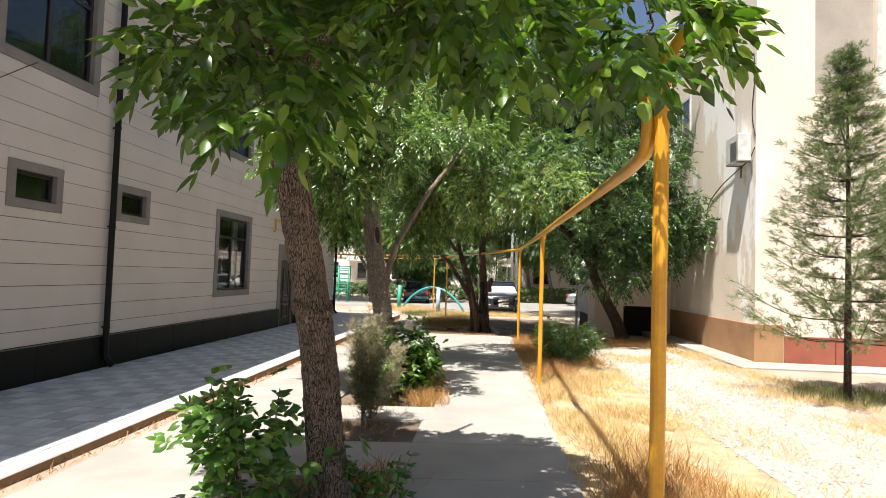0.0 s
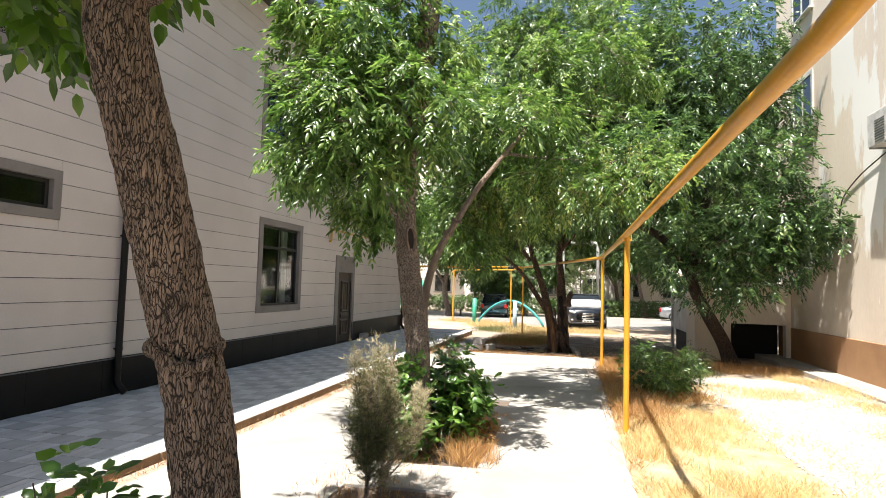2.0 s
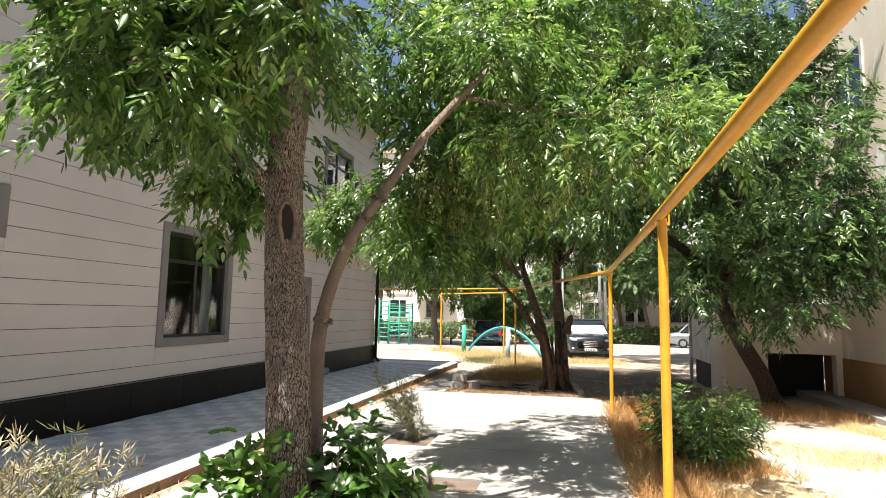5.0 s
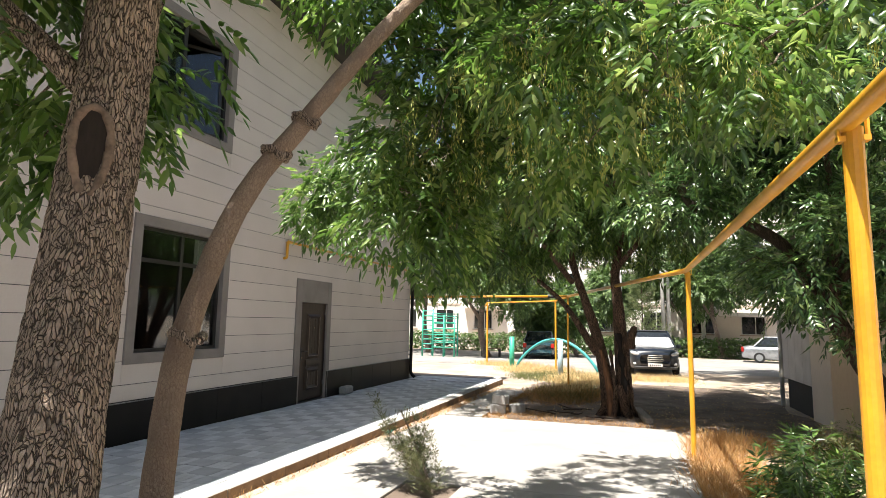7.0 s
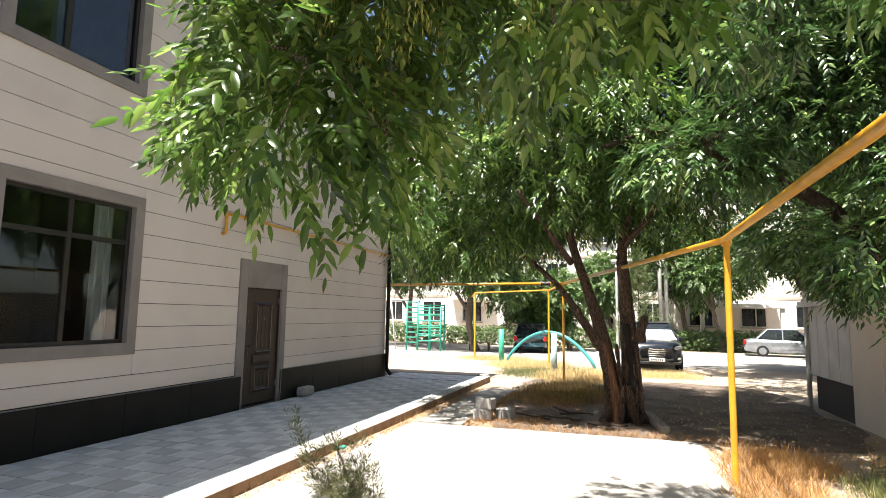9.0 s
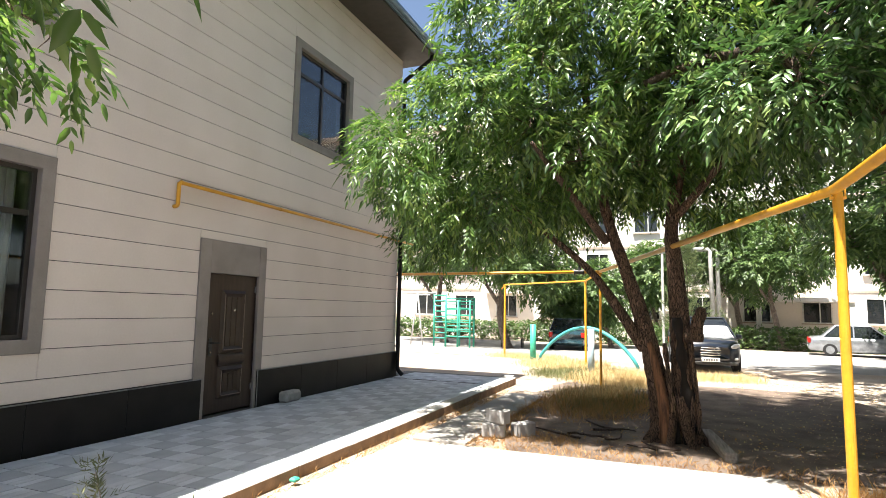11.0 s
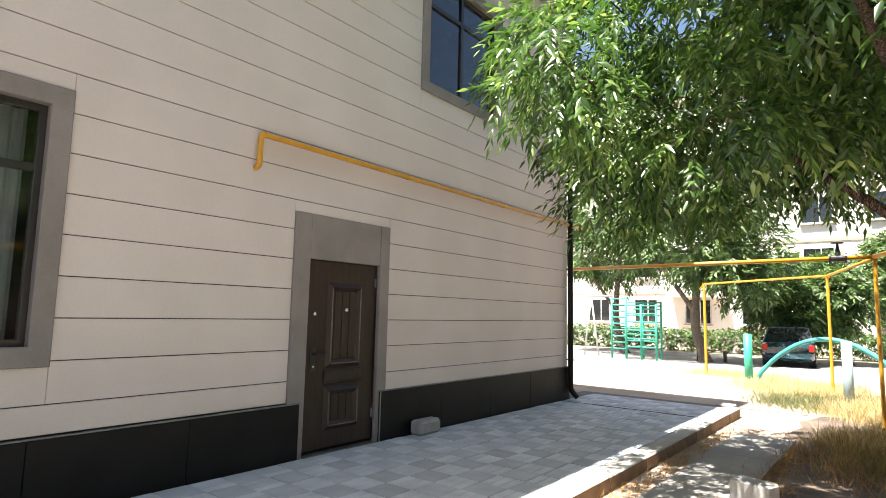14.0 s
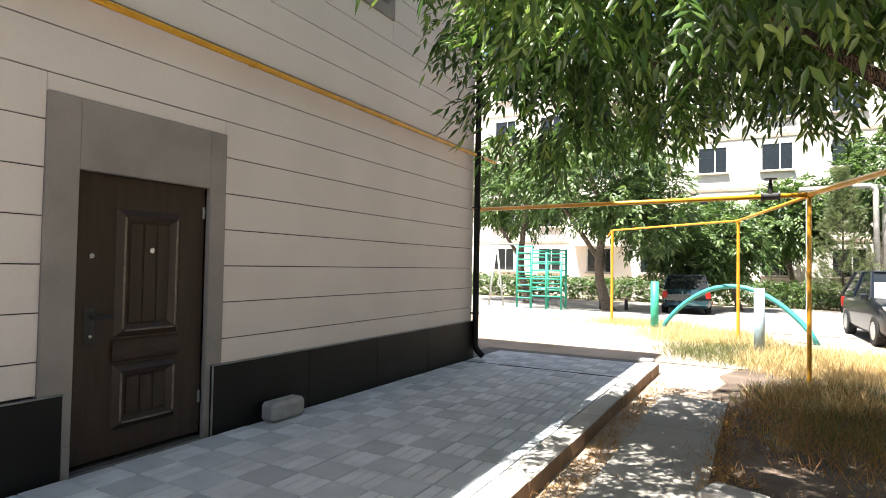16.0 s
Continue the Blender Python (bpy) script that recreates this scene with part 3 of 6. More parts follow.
ys = [-8, -5, -2, 0.6, 3.3, 4.7, 5.75, 6.7, 7.4, 9.3, 10.5, 11.0, 12.4, 13.2, 15.6, 17.95]
for a, b in zip(ys, ys[1:]):
    m = (a + b) / 2
    hole = [q for q in BEDS if q[2] <= m <= q[3]]
    if hole:
        slab(-3.56, hole[0][0], a, b)
        slab(hole[0][1], 0.76, a, b)
    else:
        slab(-3.56, 0.76, a, b)
for a, b in ((18.1, 19.7), (19.7, 21.4), (21.4, 23.0)):
    slab(-3.5, -2.75, a, b)
for x0, x1, y0, y1 in BEDS:
    sheet("bed_soil", x0, x1, y0, y1, 0.006, SOIL, "dark planting bed soil", "soil")

# ---- clad building ----
house = thing("clad_building", "two-storey building in greige cladding boards with a dark plinth", "building")
WX, TOP, Y0, Y1 = -6.5, 7.7, -9.0, 23.6
WINDOWS = [("small", 7.14, 8.14, 2.31, 2.97), ("small", 9.40, 10.38, 2.33, 2.98), ("large", 13.08, 15.10, 0.86, 2.97),
           ("large", 6.80, 8.80, 4.31, 6.30), ("open", 13.0, 14.97, 4.36, 6.32), ("large", 19.19, 21.2, 4.35, 6.30),
           ("large", 1.0, 3.0, 0.86, 2.97), ("large", 1.0, 3.0, 4.31, 6.30)]
DOORBOX = (17.23, 18.66, -0.2, 2.36)


def cut_rects(rect, holes):
    """rect (y0, y1, z0, z1) less the holes, as rectangles."""
    rest = [rect]
    for h in holes:
        nxt = []
        for r in rest:
            y0, y1, z0, z1 = r
            a0, a1, b0, b1 = max(y0, h[0]), min(y1, h[1]), max(z0, h[2]), min(z1, h[3])
            if a0 >= a1 or b0 >= b1:
                nxt.append(r)
                continue
            nxt += [q for q in ((y0, a0, z0, z1), (a1, y1, z0, z1), (a0, a1, z0, b0), (a0, a1, b1, z1)) if q[1] - q[0] > 0.004 and q[3] - q[2] > 0.004]
        rest = nxt
    return rest


holes = [(w[1] + 0.1, w[2] - 0.1, w[3] + 0.1, w[4] - 0.1) for w in WINDOWS] + [(17.44, 18.50, -0.2, 1.87)]
g = Geo()
for y0, y1, z0, z1 in cut_rects((Y0, Y1 - 0.02, -0.4, TOP), holes):
    g.box(WX - 0.33, WX - 0.022, y0, y1, z0, z1)
g.box(-16, WX - 0.33, Y1 - 0.35, Y1 - 0.02, -0.4, TOP)
g.box(-16, WX - 0.33, Y0, Y0 + 0.3, -0.4, TOP)
g.box(-16.3, -16, Y0, Y1, -0.4, TOP)
wall = part("wall", g, CORE, house)
outer = [w[1:] for w in WINDOWS] + [DOORBOX]
BOARD, z = 0.3165, 0.365
while z < TOP:
    top = min(0.586 + BOARD * round((z - 0.586) / BOARD + 1), TOP) if z > 0.4 else 0.586
    for y0, y1, z0, z1 in cut_rects((Y0, Y1, z + 0.004, top - 0.004), outer):
        g = Geo()
        g.box(WX - 0.02, WX, y0 + 0.001, y1 - 0.001, z0, z1, 0, min(0.003, (z1 - z0) / 3))
        part("board", g, CLAD, wall)
    g = Geo()
    g.box(-16.3, WX - 0.002, Y1 - 0.02, Y1, z + 0.004, top - 0.004)
    part("board", g, CLAD, wall)
    z = top
# plinth of dark slabs
for y0, y1 in ((Y0, 17.38), (18.555, Y1 + 0.03)):
    y = y0
    while y < y1 - 0.01:
        e = min(y + 1.2, y1) if y1 - y > 1.5 else y1
        g = Geo()
        g.box(WX - 0.02, WX + 0.035, y + 0.0015, e - 0.0015, -0.4, 0.345 + (0.02 if y0 > 18 else 0), 0, 0.004)
        part("plinth_slab", g, PLINTH, wall)
        y = e
g = Geo()
g.box(WX + 0.001, WX + 0.042, Y0, 17.385, 0.347, 0.357, 0, 0.002)
g.box(WX + 0.001, WX + 0.042, 18.55, Y1 + 0.03, 0.367, 0.377, 0, 0.002)
g.box(WX + 0.036, WX + 0.048, 18.553, 18.568, -0.3, 0.377, 0, 0.002)
part("plinth_trim", g, STEEL_TRIM, wall)
# soffit and roof edge
g = Geo()
g.box(WX - 0.02, WX + 0.86, Y0 - 0.4, Y1 + 0.4, TOP, TOP + 0.05)
g.box(-16.5, WX - 0.02, Y1, Y1 + 0.4, TOP, TOP + 0.05)
part("soffit", g, SOFFIT, house)
g = Geo()
g.box(-16.5, WX + 0.92, Y0 - 0.5, Y1 + 0.45, TOP + 0.05, TOP + 0.24, 0, 0.02)
part("roof", g, ROOFMETAL, house)
g = Geo()
g.tube([(WX + 0.98, Y0, TOP + 0.1), (WX + 0.98, Y1 + 0.4, TOP + 0.1)], 0.065, 12)
part("gutter", g, ROOFMETAL, house, smooth=True)


def clad_window(kind, y0, y1, z0, z1):
    """A window in its grey surround: frame, mullions, panes and a room box painted dim."""
    win = part("window", ring(WX - 0.10, WX + 0.03, y0, y1, z0, z1, 0.13 if kind == "small" else 0.15, 0.006), SURROUND, house, "grey plaster surround")
    b = 0.13 if kind == "small" else 0.15
    a0, a1, c0, c1 = y0 + b, y1 - b, z0 + b, z1 - b
    part("frame", ring(WX - 0.11, WX - 0.05, a0, a1, c0, c1, 0.05, 0.004), DARKFRAME, win, "dark brown frame")
    panes = []
    if kind == "open":
        m = a0 + (a1 - a0) * 0.4
        g = Geo()
        g.box(WX - 0.105, WX - 0.052, m - 0.035, m + 0.035, c0 + 0.05, c1 - 0.05, 0, 0.004)
        part("mullion", g, DARKFRAME, win)
        panes = [(a0 + 0.05, m - 0.035, c0 + 0.05, c1 - 0.05)]
        swing = Matrix.Translation((WX - 0.11, a1 - 0.06, 0)) @ Matrix.Rotation(radians(-38), 4, 'Z') @ Matrix.Translation((0.11 - WX, 0.06 - a1, 0))
        w = a1 - 0.06 - (m + 0.04)
        g = ring(WX - 0.11, WX - 0.06, a1 - 0.06 - w, a1 - 0.06, c0 + 0.06, c1 - 0.06, 0.055, 0.004)
        g.v = [tuple(swing @ Vector(v)) for v in g.v]
        sash = part("sash", g, DARKFRAME, win, "open dark brown sash")
        g = Geo()
        g.box(WX - 0.09, WX - 0.084, a1 - w, a1 - 0.115, c0 + 0.115, c1 - 0.115)
        g.v = [tuple(swing @ Vector(v)) for v in g.v]
        part("pane", g, GLASS, sash, "window glass").visible_shadow = False
    elif kind == "large":
        zt = c0 + (c1 - c0) * 0.73
        cols = [a0 + 0.02, a0 + (a1 - a0) * 0.49, a1 - 0.02]
        g = Geo()
        g.box(WX - 0.105, WX - 0.052, cols[1] - 0.03, cols[1] + 0.03, c0 + 0.05, c1 - 0.05, 0, 0.004)
        part("mullion", g, DARKFRAME, win)
        for l, r in zip(cols, cols[1:]):
            g = Geo()
            g.box(WX - 0.105, WX - 0.054, l + 0.03, r - 0.03, zt - 0.03, zt + 0.03, 0, 0.004)
            part("transom", g, DARKFRAME, win)
            panes += [(l + 0.03, r - 0.03, c0 + 0.05, zt - 0.03), (l + 0.03, r - 0.03, zt + 0.03, c1 - 0.05)]
        if z0 < 1 and y0 > 10:
            g = Geo()
            n = 10
            e = [(WX - 0.30 + 0.025 * math.sin(k * 1.9), a1 - 0.06 - 0.30 * k / n) for k in range(n + 1)]
            for (xa, ya), (xb, yb) in zip(e, e[1:]):
                g.face([(xa, ya, c0), (xb, yb, c0), (xb, yb, c1), (xa, ya, c1)])
            part("curtain", g, CURTAIN, win, "pale curtain drawn to one side")
    else:
        panes = [(a0 + 0.05, a1 - 0.05, c0 + 0.05, c1 - 0.05)]
    for p in panes:
        g = Geo()
        g.box(WX - 0.085, WX - 0.079, *p)
        part("pane", g, GLASS, win, "window glass").visible_shadow = False
    # room box added behind the glass, coloured near-black so it looks unlit
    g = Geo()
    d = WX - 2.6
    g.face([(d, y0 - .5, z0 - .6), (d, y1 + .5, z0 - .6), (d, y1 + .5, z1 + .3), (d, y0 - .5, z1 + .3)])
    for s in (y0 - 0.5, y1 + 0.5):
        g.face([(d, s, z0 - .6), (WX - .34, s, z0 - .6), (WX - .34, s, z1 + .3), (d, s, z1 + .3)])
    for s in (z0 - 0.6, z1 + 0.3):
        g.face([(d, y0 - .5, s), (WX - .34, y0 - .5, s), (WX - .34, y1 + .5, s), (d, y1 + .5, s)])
    part("room", g, ROOM, win, "room box behind the glass, its dimness painted in")


def ring(x0, x1, y0, y1, z0, z1, b, cut=0.0):
    """One rectangular frame in the plane of a wall that faces along x, its front edges eased by cut."""
    g = Geo()
    def loop(x, e):
        return [(x, y0 + e, z0 + e), (x, y1 - e, z0 + e), (x, y1 - e, z1 - e), (x, y0 + e, z1 - e)]
    loops = [loop(x0, b), loop(x0, 0), loop(x1 - cut, 0), loop(x1, cut), loop(x1, b - cut), loop(x1 - cut, b)]
    n = len(loops)
    for q in loops:
        g.v += q
    for i in range(n):
        for k in range(4):
            a, c, w = i * 4, ((i + 1) % n) * 4, (k + 1) % 4
            g.f.append((a + k, c + k, c + w, a + w))
            g.m.append(0)
    return g


for w in WINDOWS:
    clad_window(*w)

# door in its grey surround
g = Geo()
g.box(WX - 0.12, WX + 0.028, 17.23, 17.44, 0.0, 2.36, 0, 0.005)
g.box(WX - 0.12, WX + 0.028, 18.50, 18.66, 0.38, 2.36, 0, 0.005)
g.box(WX - 0.12, WX + 0.02, 18.50, 18.556, -0.22, 0.38, 0, 0.003)
g.box(WX - 0.12, WX + 0.026, 17.384, 17.44, -0.22, 0.0, 0, 0.003)
g.box(WX - 0.12, WX + 0.024, 17.44, 18.50, 1.872, 2.36, 0, 0.005)
door = part("door", g, SURROUND, house, "closed brown steel door in a grey surround")
g = Geo()
g.box(WX - 0.09, WX - 0.03, 17.445, 18.495, -0.17, 1.868, 0, 0.006)
leaf = part("leaf", g, DOOR, door, "embossed brown steel leaf")


def emboss(y0, y1, z0, z1):
    """A raised bevelled panel with two upright grooves."""
    g = Geo()
    x = WX - 0.03
    outer_r = [(x, y0, z0), (x, y1, z0), (x, y1, z1), (x, y0, z1)]
    mid_r = [(x + 0.04, y0 + 0.048, z0 + 0.048), (x + 0.04, y1 - 0.048, z0 + 0.048), (x + 0.04, y1 - 0.048, z1 - 0.048), (x + 0.04, y0 + 0.048, z1 - 0.048)]
    in_r = [(x + 0.008, y0 + 0.095, z0 + 0.095), (x + 0.008, y1 - 0.095, z0 + 0.095), (x + 0.008, y1 - 0.095, z1 - 0.095), (x + 0.008, y0 + 0.095, z1 - 0.095)]
    for a, b in ((outer_r, mid_r), (mid_r, in_r)):
        for i in range(4):
            j = (i + 1) % 4
            g.face([a[i], a[j], b[j], b[i]])
    g.face(in_r)
    w = (y1 - y0 - 0.19) / 3
    for i in range(3):
        a = y0 + 0.095 + w * i
        g.box(x + 0.006, x + 0.018, a + 0.008, a + w - 0.008, z0 + 0.1, z1 - 0.1, 0, 0.004)
    part("panel", g, DOOR, leaf)
    # tan strips paint the highlight caught by the panel's bevelled edges
    for a0, a1, b0, b1 in ((y0 + 0.04, y0 + 0.056, z0 + 0.06, z1 - 0.06), (y1 - 0.056, y1 - 0.04, z0 + 0.06, z1 - 0.06), (y0 + 0.06, y1 - 0.06, z0 + 0.04, z0 + 0.054)):
        g = Geo()
        g.box(x + 0.034, x + 0.045, a0, a1, b0, b1, 0, 0.004)
        part("moulding", g, EDGE_GLINT, leaf, "tan strip painting the highlight on the panel edge")


emboss(17.74, 18.26, 0.69, 1.63)
emboss(17.74, 18.26, 0.02, 0.49)
g = Geo()
for i in range(9):
    a = math.pi * i / 8
    z, x = 0.59 - 0.085 * math.cos(a), WX - 0.03 + 0.035 * math.sin(a)
    g.v += [(x, 17.74 - 0.02 * math.sin(a), z), (x, 18.26 + 0.02 * math.sin(a), z)]
g.f = [(2 * i, 2 * i + 1, 2 * i + 3, 2 * i + 2) for i in range(8)]
g.f += [tuple(range(0, 18, 2)), tuple(range(17, 0, -2))]
g.m = [0] * len(g.f)
part("mid_bolster", g, DOOR, leaf, "swelling middle rail")
g = Geo()
g.box(WX - 0.03, WX - 0.018, 17.53, 17.60, 0.66, 0.92, 0, 0.005)
g.tube(bend([(WX - 0.02, 17.565, 0.85), (WX + 0.035, 17.565, 0.85), (WX + 0.035, 17.70, 0.845)], 0.02), 0.011, 8)
part("handle", g, BLACK, leaf, "black lever handle", smooth=False)
g = Geo()
g.tube([(WX - 0.02, 17.565, 0.715), (WX - 0.008, 17.565, 0.715)], 0.014, 12)
part("lock", g, CHROME, leaf, "chrome lock cylinder")
g = Geo()
g.tube([(WX - 0.03, 17.565, 1.28), (WX - 0.018, 17.565, 1.28)], 0.018, 12)
part("upper_lock", g, CHROME, leaf, "small chrome lock rose")
g = Geo()
g.tube([(WX - 0.02, 18.01, 1.33), (WX - 0.004, 18.01, 1.33)], 0.021, 16)
part("peephole", g, CHROME, leaf, "chrome peephole")
for zz in (1.66, 0.13):
    g = Geo()
    g.tube([(WX - 0.022, 18.475, zz - 0.05), (WX - 0.022, 18.475, zz + 0.05)], 0.013, 10)
    part("hinge", g, STEEL_TRIM, leaf)

# pipes on the wall
pipe = thing("wall_gas_pipe", "yellow gas pipe along the cladding above the door", "pipe")
g = Geo()
g.tube(bend([(WX - 0.02, 16.72, 2.72), (WX + 0.07, 16.72, 2.72), (WX + 0.07, 16.72, 3.05), (WX + 0.07, 23.72, 3.05), (WX + 0.07, 24.3, 3.05)], 0.05), 0.028, 12)
part("run", g, YELLOW, pipe, smooth=True)
for y in (16.76, 18.9, 21.2, 23.3):
    g = Geo()
    g.tube([(WX, y, 3.05), (WX + 0.04, y, 3.05)], 0.012, 8)
    g.tube([(WX + 0.07, y - 0.012, 3.05), (WX + 0.07, y + 0.012, 3.05)], 0.034, 12)
    part("clamp", g, YELLOW, pipe)


def drainpipe(y, r=0.05):
    d = thing("drainpipe", "dark brown metal drainpipe on the clad wall", "drainpipe", (WX + 0.1, y, pave_z(y)))
    g = Geo()
    zb = pave_z(y)
    g.tube(bend([(WX + 0.82, y, TOP + 0.08), (WX + 0.82, y, TOP - 0.08), (WX + 0.09, y, TOP - 0.55), (WX + 0.09, y, zb + 0.16), (WX + 0.22, y + 0.02, zb + 0.03)], 0.07), r, 12)
    part("downpipe", g, BROWNPIPE, d, smooth=True)
    for z in (0.5, 2.2, 3.9, 5.6):
        g = Geo()
        g.tube([(WX + 0.09, y, z - 0.02), (WX + 0.09, y, z + 0.02)], r + 0.008, 12)
        g.box(WX, WX + 0.05, y - 0.012, y + 0.012, z - 0.012, z + 0.012)
        part("bracket", g, BROWNPIPE, d)


drainpipe(9.22)
drainpipe(23.56)
g = Geo()
g.box(WX + 0.0, WX + 0.05, 23.2, 23.27, 3.36, 3.46, 0, 0.006)
g.tube([(WX + 0.05, 23.235, 3.4), (WX + 0.13, 23.235, 3.38)], 0.022, 10)
part("security_camera", g, WHITEPVC, None, "small pale security camera on the wall corner", category="camera")
g = Geo()
g.tube(curve_pts([(WX + 0.03, 4.6, 2.9), (WX + 0.035, 6.3, 3.6), (WX + 0.03, 7.5, 4.4)], 6), 0.007, 6)
part("cable", g, BLACK, None, "thin dark cable slanting up the cladding", category="cable")

# a pale cement block by the plinth
g = Geo()
g.box(-6.43, -6.24, 19.06, 19.48, pave_z(19.2) + 0.001, pave_z(19.2) + 0.18, 0, 0.035)
part("cement_block", g, BLOCK, None, "pale cement block lying against the dark plinth", category="block")

# paved strip: kerb stones and bed
apron = thing("paved_strip", "grey paving stones along the building", "paving", kind="structure")
g = Geo()
g.v = [(x, y, pave_z(y) - 0.02 - dz) for dz in (0, 0.35) for y in (-9.0, 25.0) for x in (WX - 0.3, -3.98)]
g.f = [(0, 1, 3, 2), (4, 6, 7, 5), (0, 4, 5, 1), (2, 3, 7, 6), (1, 5, 7, 3), (0, 2, 6, 4)]
g.m = [0] * 6
part("sand_bed", g, SAND, apron)
y = -9.0
while y < 24.8:
    e = min(y + 1.0, 24.8)
    g = Geo()
    z = pave_z((y + e) / 2)
    j = random.uniform(-0.006, 0.006)
    g.box(-4.017, -3.80 + j, y + 0.003, e - 0.003, z - 0.30, z + 0.004, 0, 0.012)
    for i, f in enumerate(g.f):
        c = sum((Vector(g.v[k]) for k in f), Vector()) / len(f)
        if c.x > -3.815 + j and c.z < z - 0.006:
            g.m[i] = 1
    part("kerb_stone", g, [KERB, KERBFACE], apron)
    y = e
g = Geo()
g.box(-4.2, -3.9, 24.82, 25.05, pave_z(25) - 0.25, pave_z(25) + 0.03, 0, 0.015)
part("kerb_stone", g, [BLOCK], apron)

g = Geo()
g.box(-6.42, -4.02, 23.19, 23.225, pave_z(23.2) - 0.02, pave_z(23.2) + 0.004)
part("drain_slot", g, CORE, apron, "narrow dark drain slot across the paving")
g = Geo()
g.box(-3.74, -3.66, 15.75, 15.84, ground_z(15.8, -3.7) + 0.035, ground_z(15.8, -3.7) + 0.075, 0, 0.014)
part("plastic_scrap", g, GREENPAINT, None, "small crumpled green plastic scrap by the kerb", category="litter")

# ---- gas pipe on posts ----
gas = thing("gas_pipe", "yellow painted gas pipe carried on steel posts", "pipe")
PX = 0.86
g = Geo()
g.tube(bend([(1.55, -6.0, 3.15), (1.05, 2.4, 2.95), (PX - 0.05, 2.98, 2.60), (PX - 0.05, 3.02, 2.24), (PX - 0.04, 3.4, 2.22), (0.84, 9.28, 2.26), (0.84, 15.8, 2.32), (-1.8, 24.9, 2.36)], 0.09), 0.037, 14)
part("main_pipe", g, YELLOW, gas, smooth=True)
g = Geo()
g.tube([(-1.8, 24.9, 2.36), (-7.2, 25.05, 2.33)], 0.036, 12)
part("side_pipe", g, YELLOW, gas, smooth=True)
g = Geo()
g.tube(bend([(-1.8, 24.9, 2.34), (-2.85, 30.2, 2.42), (-6.35, 33.0, 2.42), (-6.5, 33.05, 2.25)], 0.08), 0.028, 10)
part("branch_pipe", g, YELLOW, gas, smooth=True)
for x, y, top, r in ((PX, 2.95, 2.62, 0.038), (0.86, 9.28, 2.24, 0.034), (0.86, 15.8, 2.30, 0.034), (-1.8, 24.9, 2.36, 0.03), (-2.85, 30.2, 2.42, 0.035), (-6.35, 33.0, 2.42, 0.04)):
    g = Geo()
    g.tube([(x, y, ground_z(y) - 0.1), (x, y, top)], r, 14)
    g.box(x - 0.05, x + 0.05, y - 0.02, y + 0.02, top - 0.05, top - 0.03)
    part("post", g, YELLOW, gas, smooth=False)
    for s in (-1, 1):
        g = Geo()
        g.box(x + s * 0.046 - 0.004, x + s * 0.046 + 0.004, y - 0.012, y + 0.012, top - 0.04, top + 0.035)
        part("clamp", g, YELLOW, gas)
g = Geo()
vx = -2.28
g.tube([(vx - 0.11, 24.91, 2.355), (vx + 0.11, 24.91, 2.355)], 0.055, 12)
for s in (-0.11, 0.11):
    g.tube([(vx + s - 0.012, 24.91, 2.355), (vx + s + 0.012, 24.91, 2.355)], 0.085, 14)
g.tube([(vx, 24.91, 2.36), (vx, 24.91, 2.5), (vx, 24.91, 2.62)], [0.05, 0.03, 0.015], 10)
g.tube([(vx, 24.91, 2.60), (vx, 24.91, 2.62)], 0.09, 16)
part("valve", g, BLACK, gas, "black iron valve with a handwheel")

# ---- beige building ----
beige = thing("beige_building", "old beige plastered building with a peeling wall and ochre plinth", "building")
BX, FY = 6.1, 13.6
for a, b, c, d in cut_rects((BX, BX + 14, -0.4, 13), [(7.4, 8.75, 6.0, 8.6), (7.4, 8.75, 9.2, 11.8)]):
    g = Geo()
    g.box(a, b, FY, FY + 0.3, c, d)
    part("wall_panel", g, PLASTER, beige)
g = Geo()
g.box(BX, BX + 14, FY + 0.3, 20.6, -0.4, 13)
part("wall", g, PLASTER, beige)
g = Geo()
g.box(BX - 0.03, BX + 0.62, FY - 0.03, 20.6, -0.4, 0.66, 0, 0.01)
part("plinth", g, OCHRE, beige)
for i in range(12):
    g = Geo()
    g.box(BX + 0.64 + i * 1.1, BX + 1.715 + i * 1.1, FY - 0.05, FY + 0.01, -0.4, 0.42, 0, 0.008)
    part("plinth_panel", g, REDPLINTH, beige, "red-brown plinth panel")
g = Geo()
g.box(BX - 0.7, BX - 0.03, FY, 20.5, -0.4, ground_z(12) + 0.05, 0, 0.01)
g.box(BX - 0.7, BX + 14, FY - 1.0, FY - 0.05, -0.4, ground_z(12) + 0.045, 0, 0.01)
part("blind_area", g, SLAB, beige, "pale concrete apron")


def beige_window(y0, y1, z0, z1):
    win = part("window", ring(BX - 0.04, BX + 0.02, y0, y1, z0, z1, 0.09, 0.006), WHITEPVC, beige)
    g = Geo()
    g.box(BX - 0.015, BX - 0.005, y0 + 0.09, y1 - 0.09, z0 + 0.09, z1 - 0.09)
    part("pane", g, CARGLASS, win, "dark window glass")
    g = Geo()
    g.box(BX - 0.03, BX, (y0 + y1) / 2 - 0.03, (y0 + y1) / 2 + 0.03, z0 + 0.09, z1 - 0.09)
    part("mullion", g, WHITEPVC, win)
    g = Geo()
    g.box(BX - 0.12, BX + 0.01, y0 - 0.05, y1 + 0.05, z0 - 0.05, z0, 0, 0.005)
    part("sill", g, WHITEWASH, win)


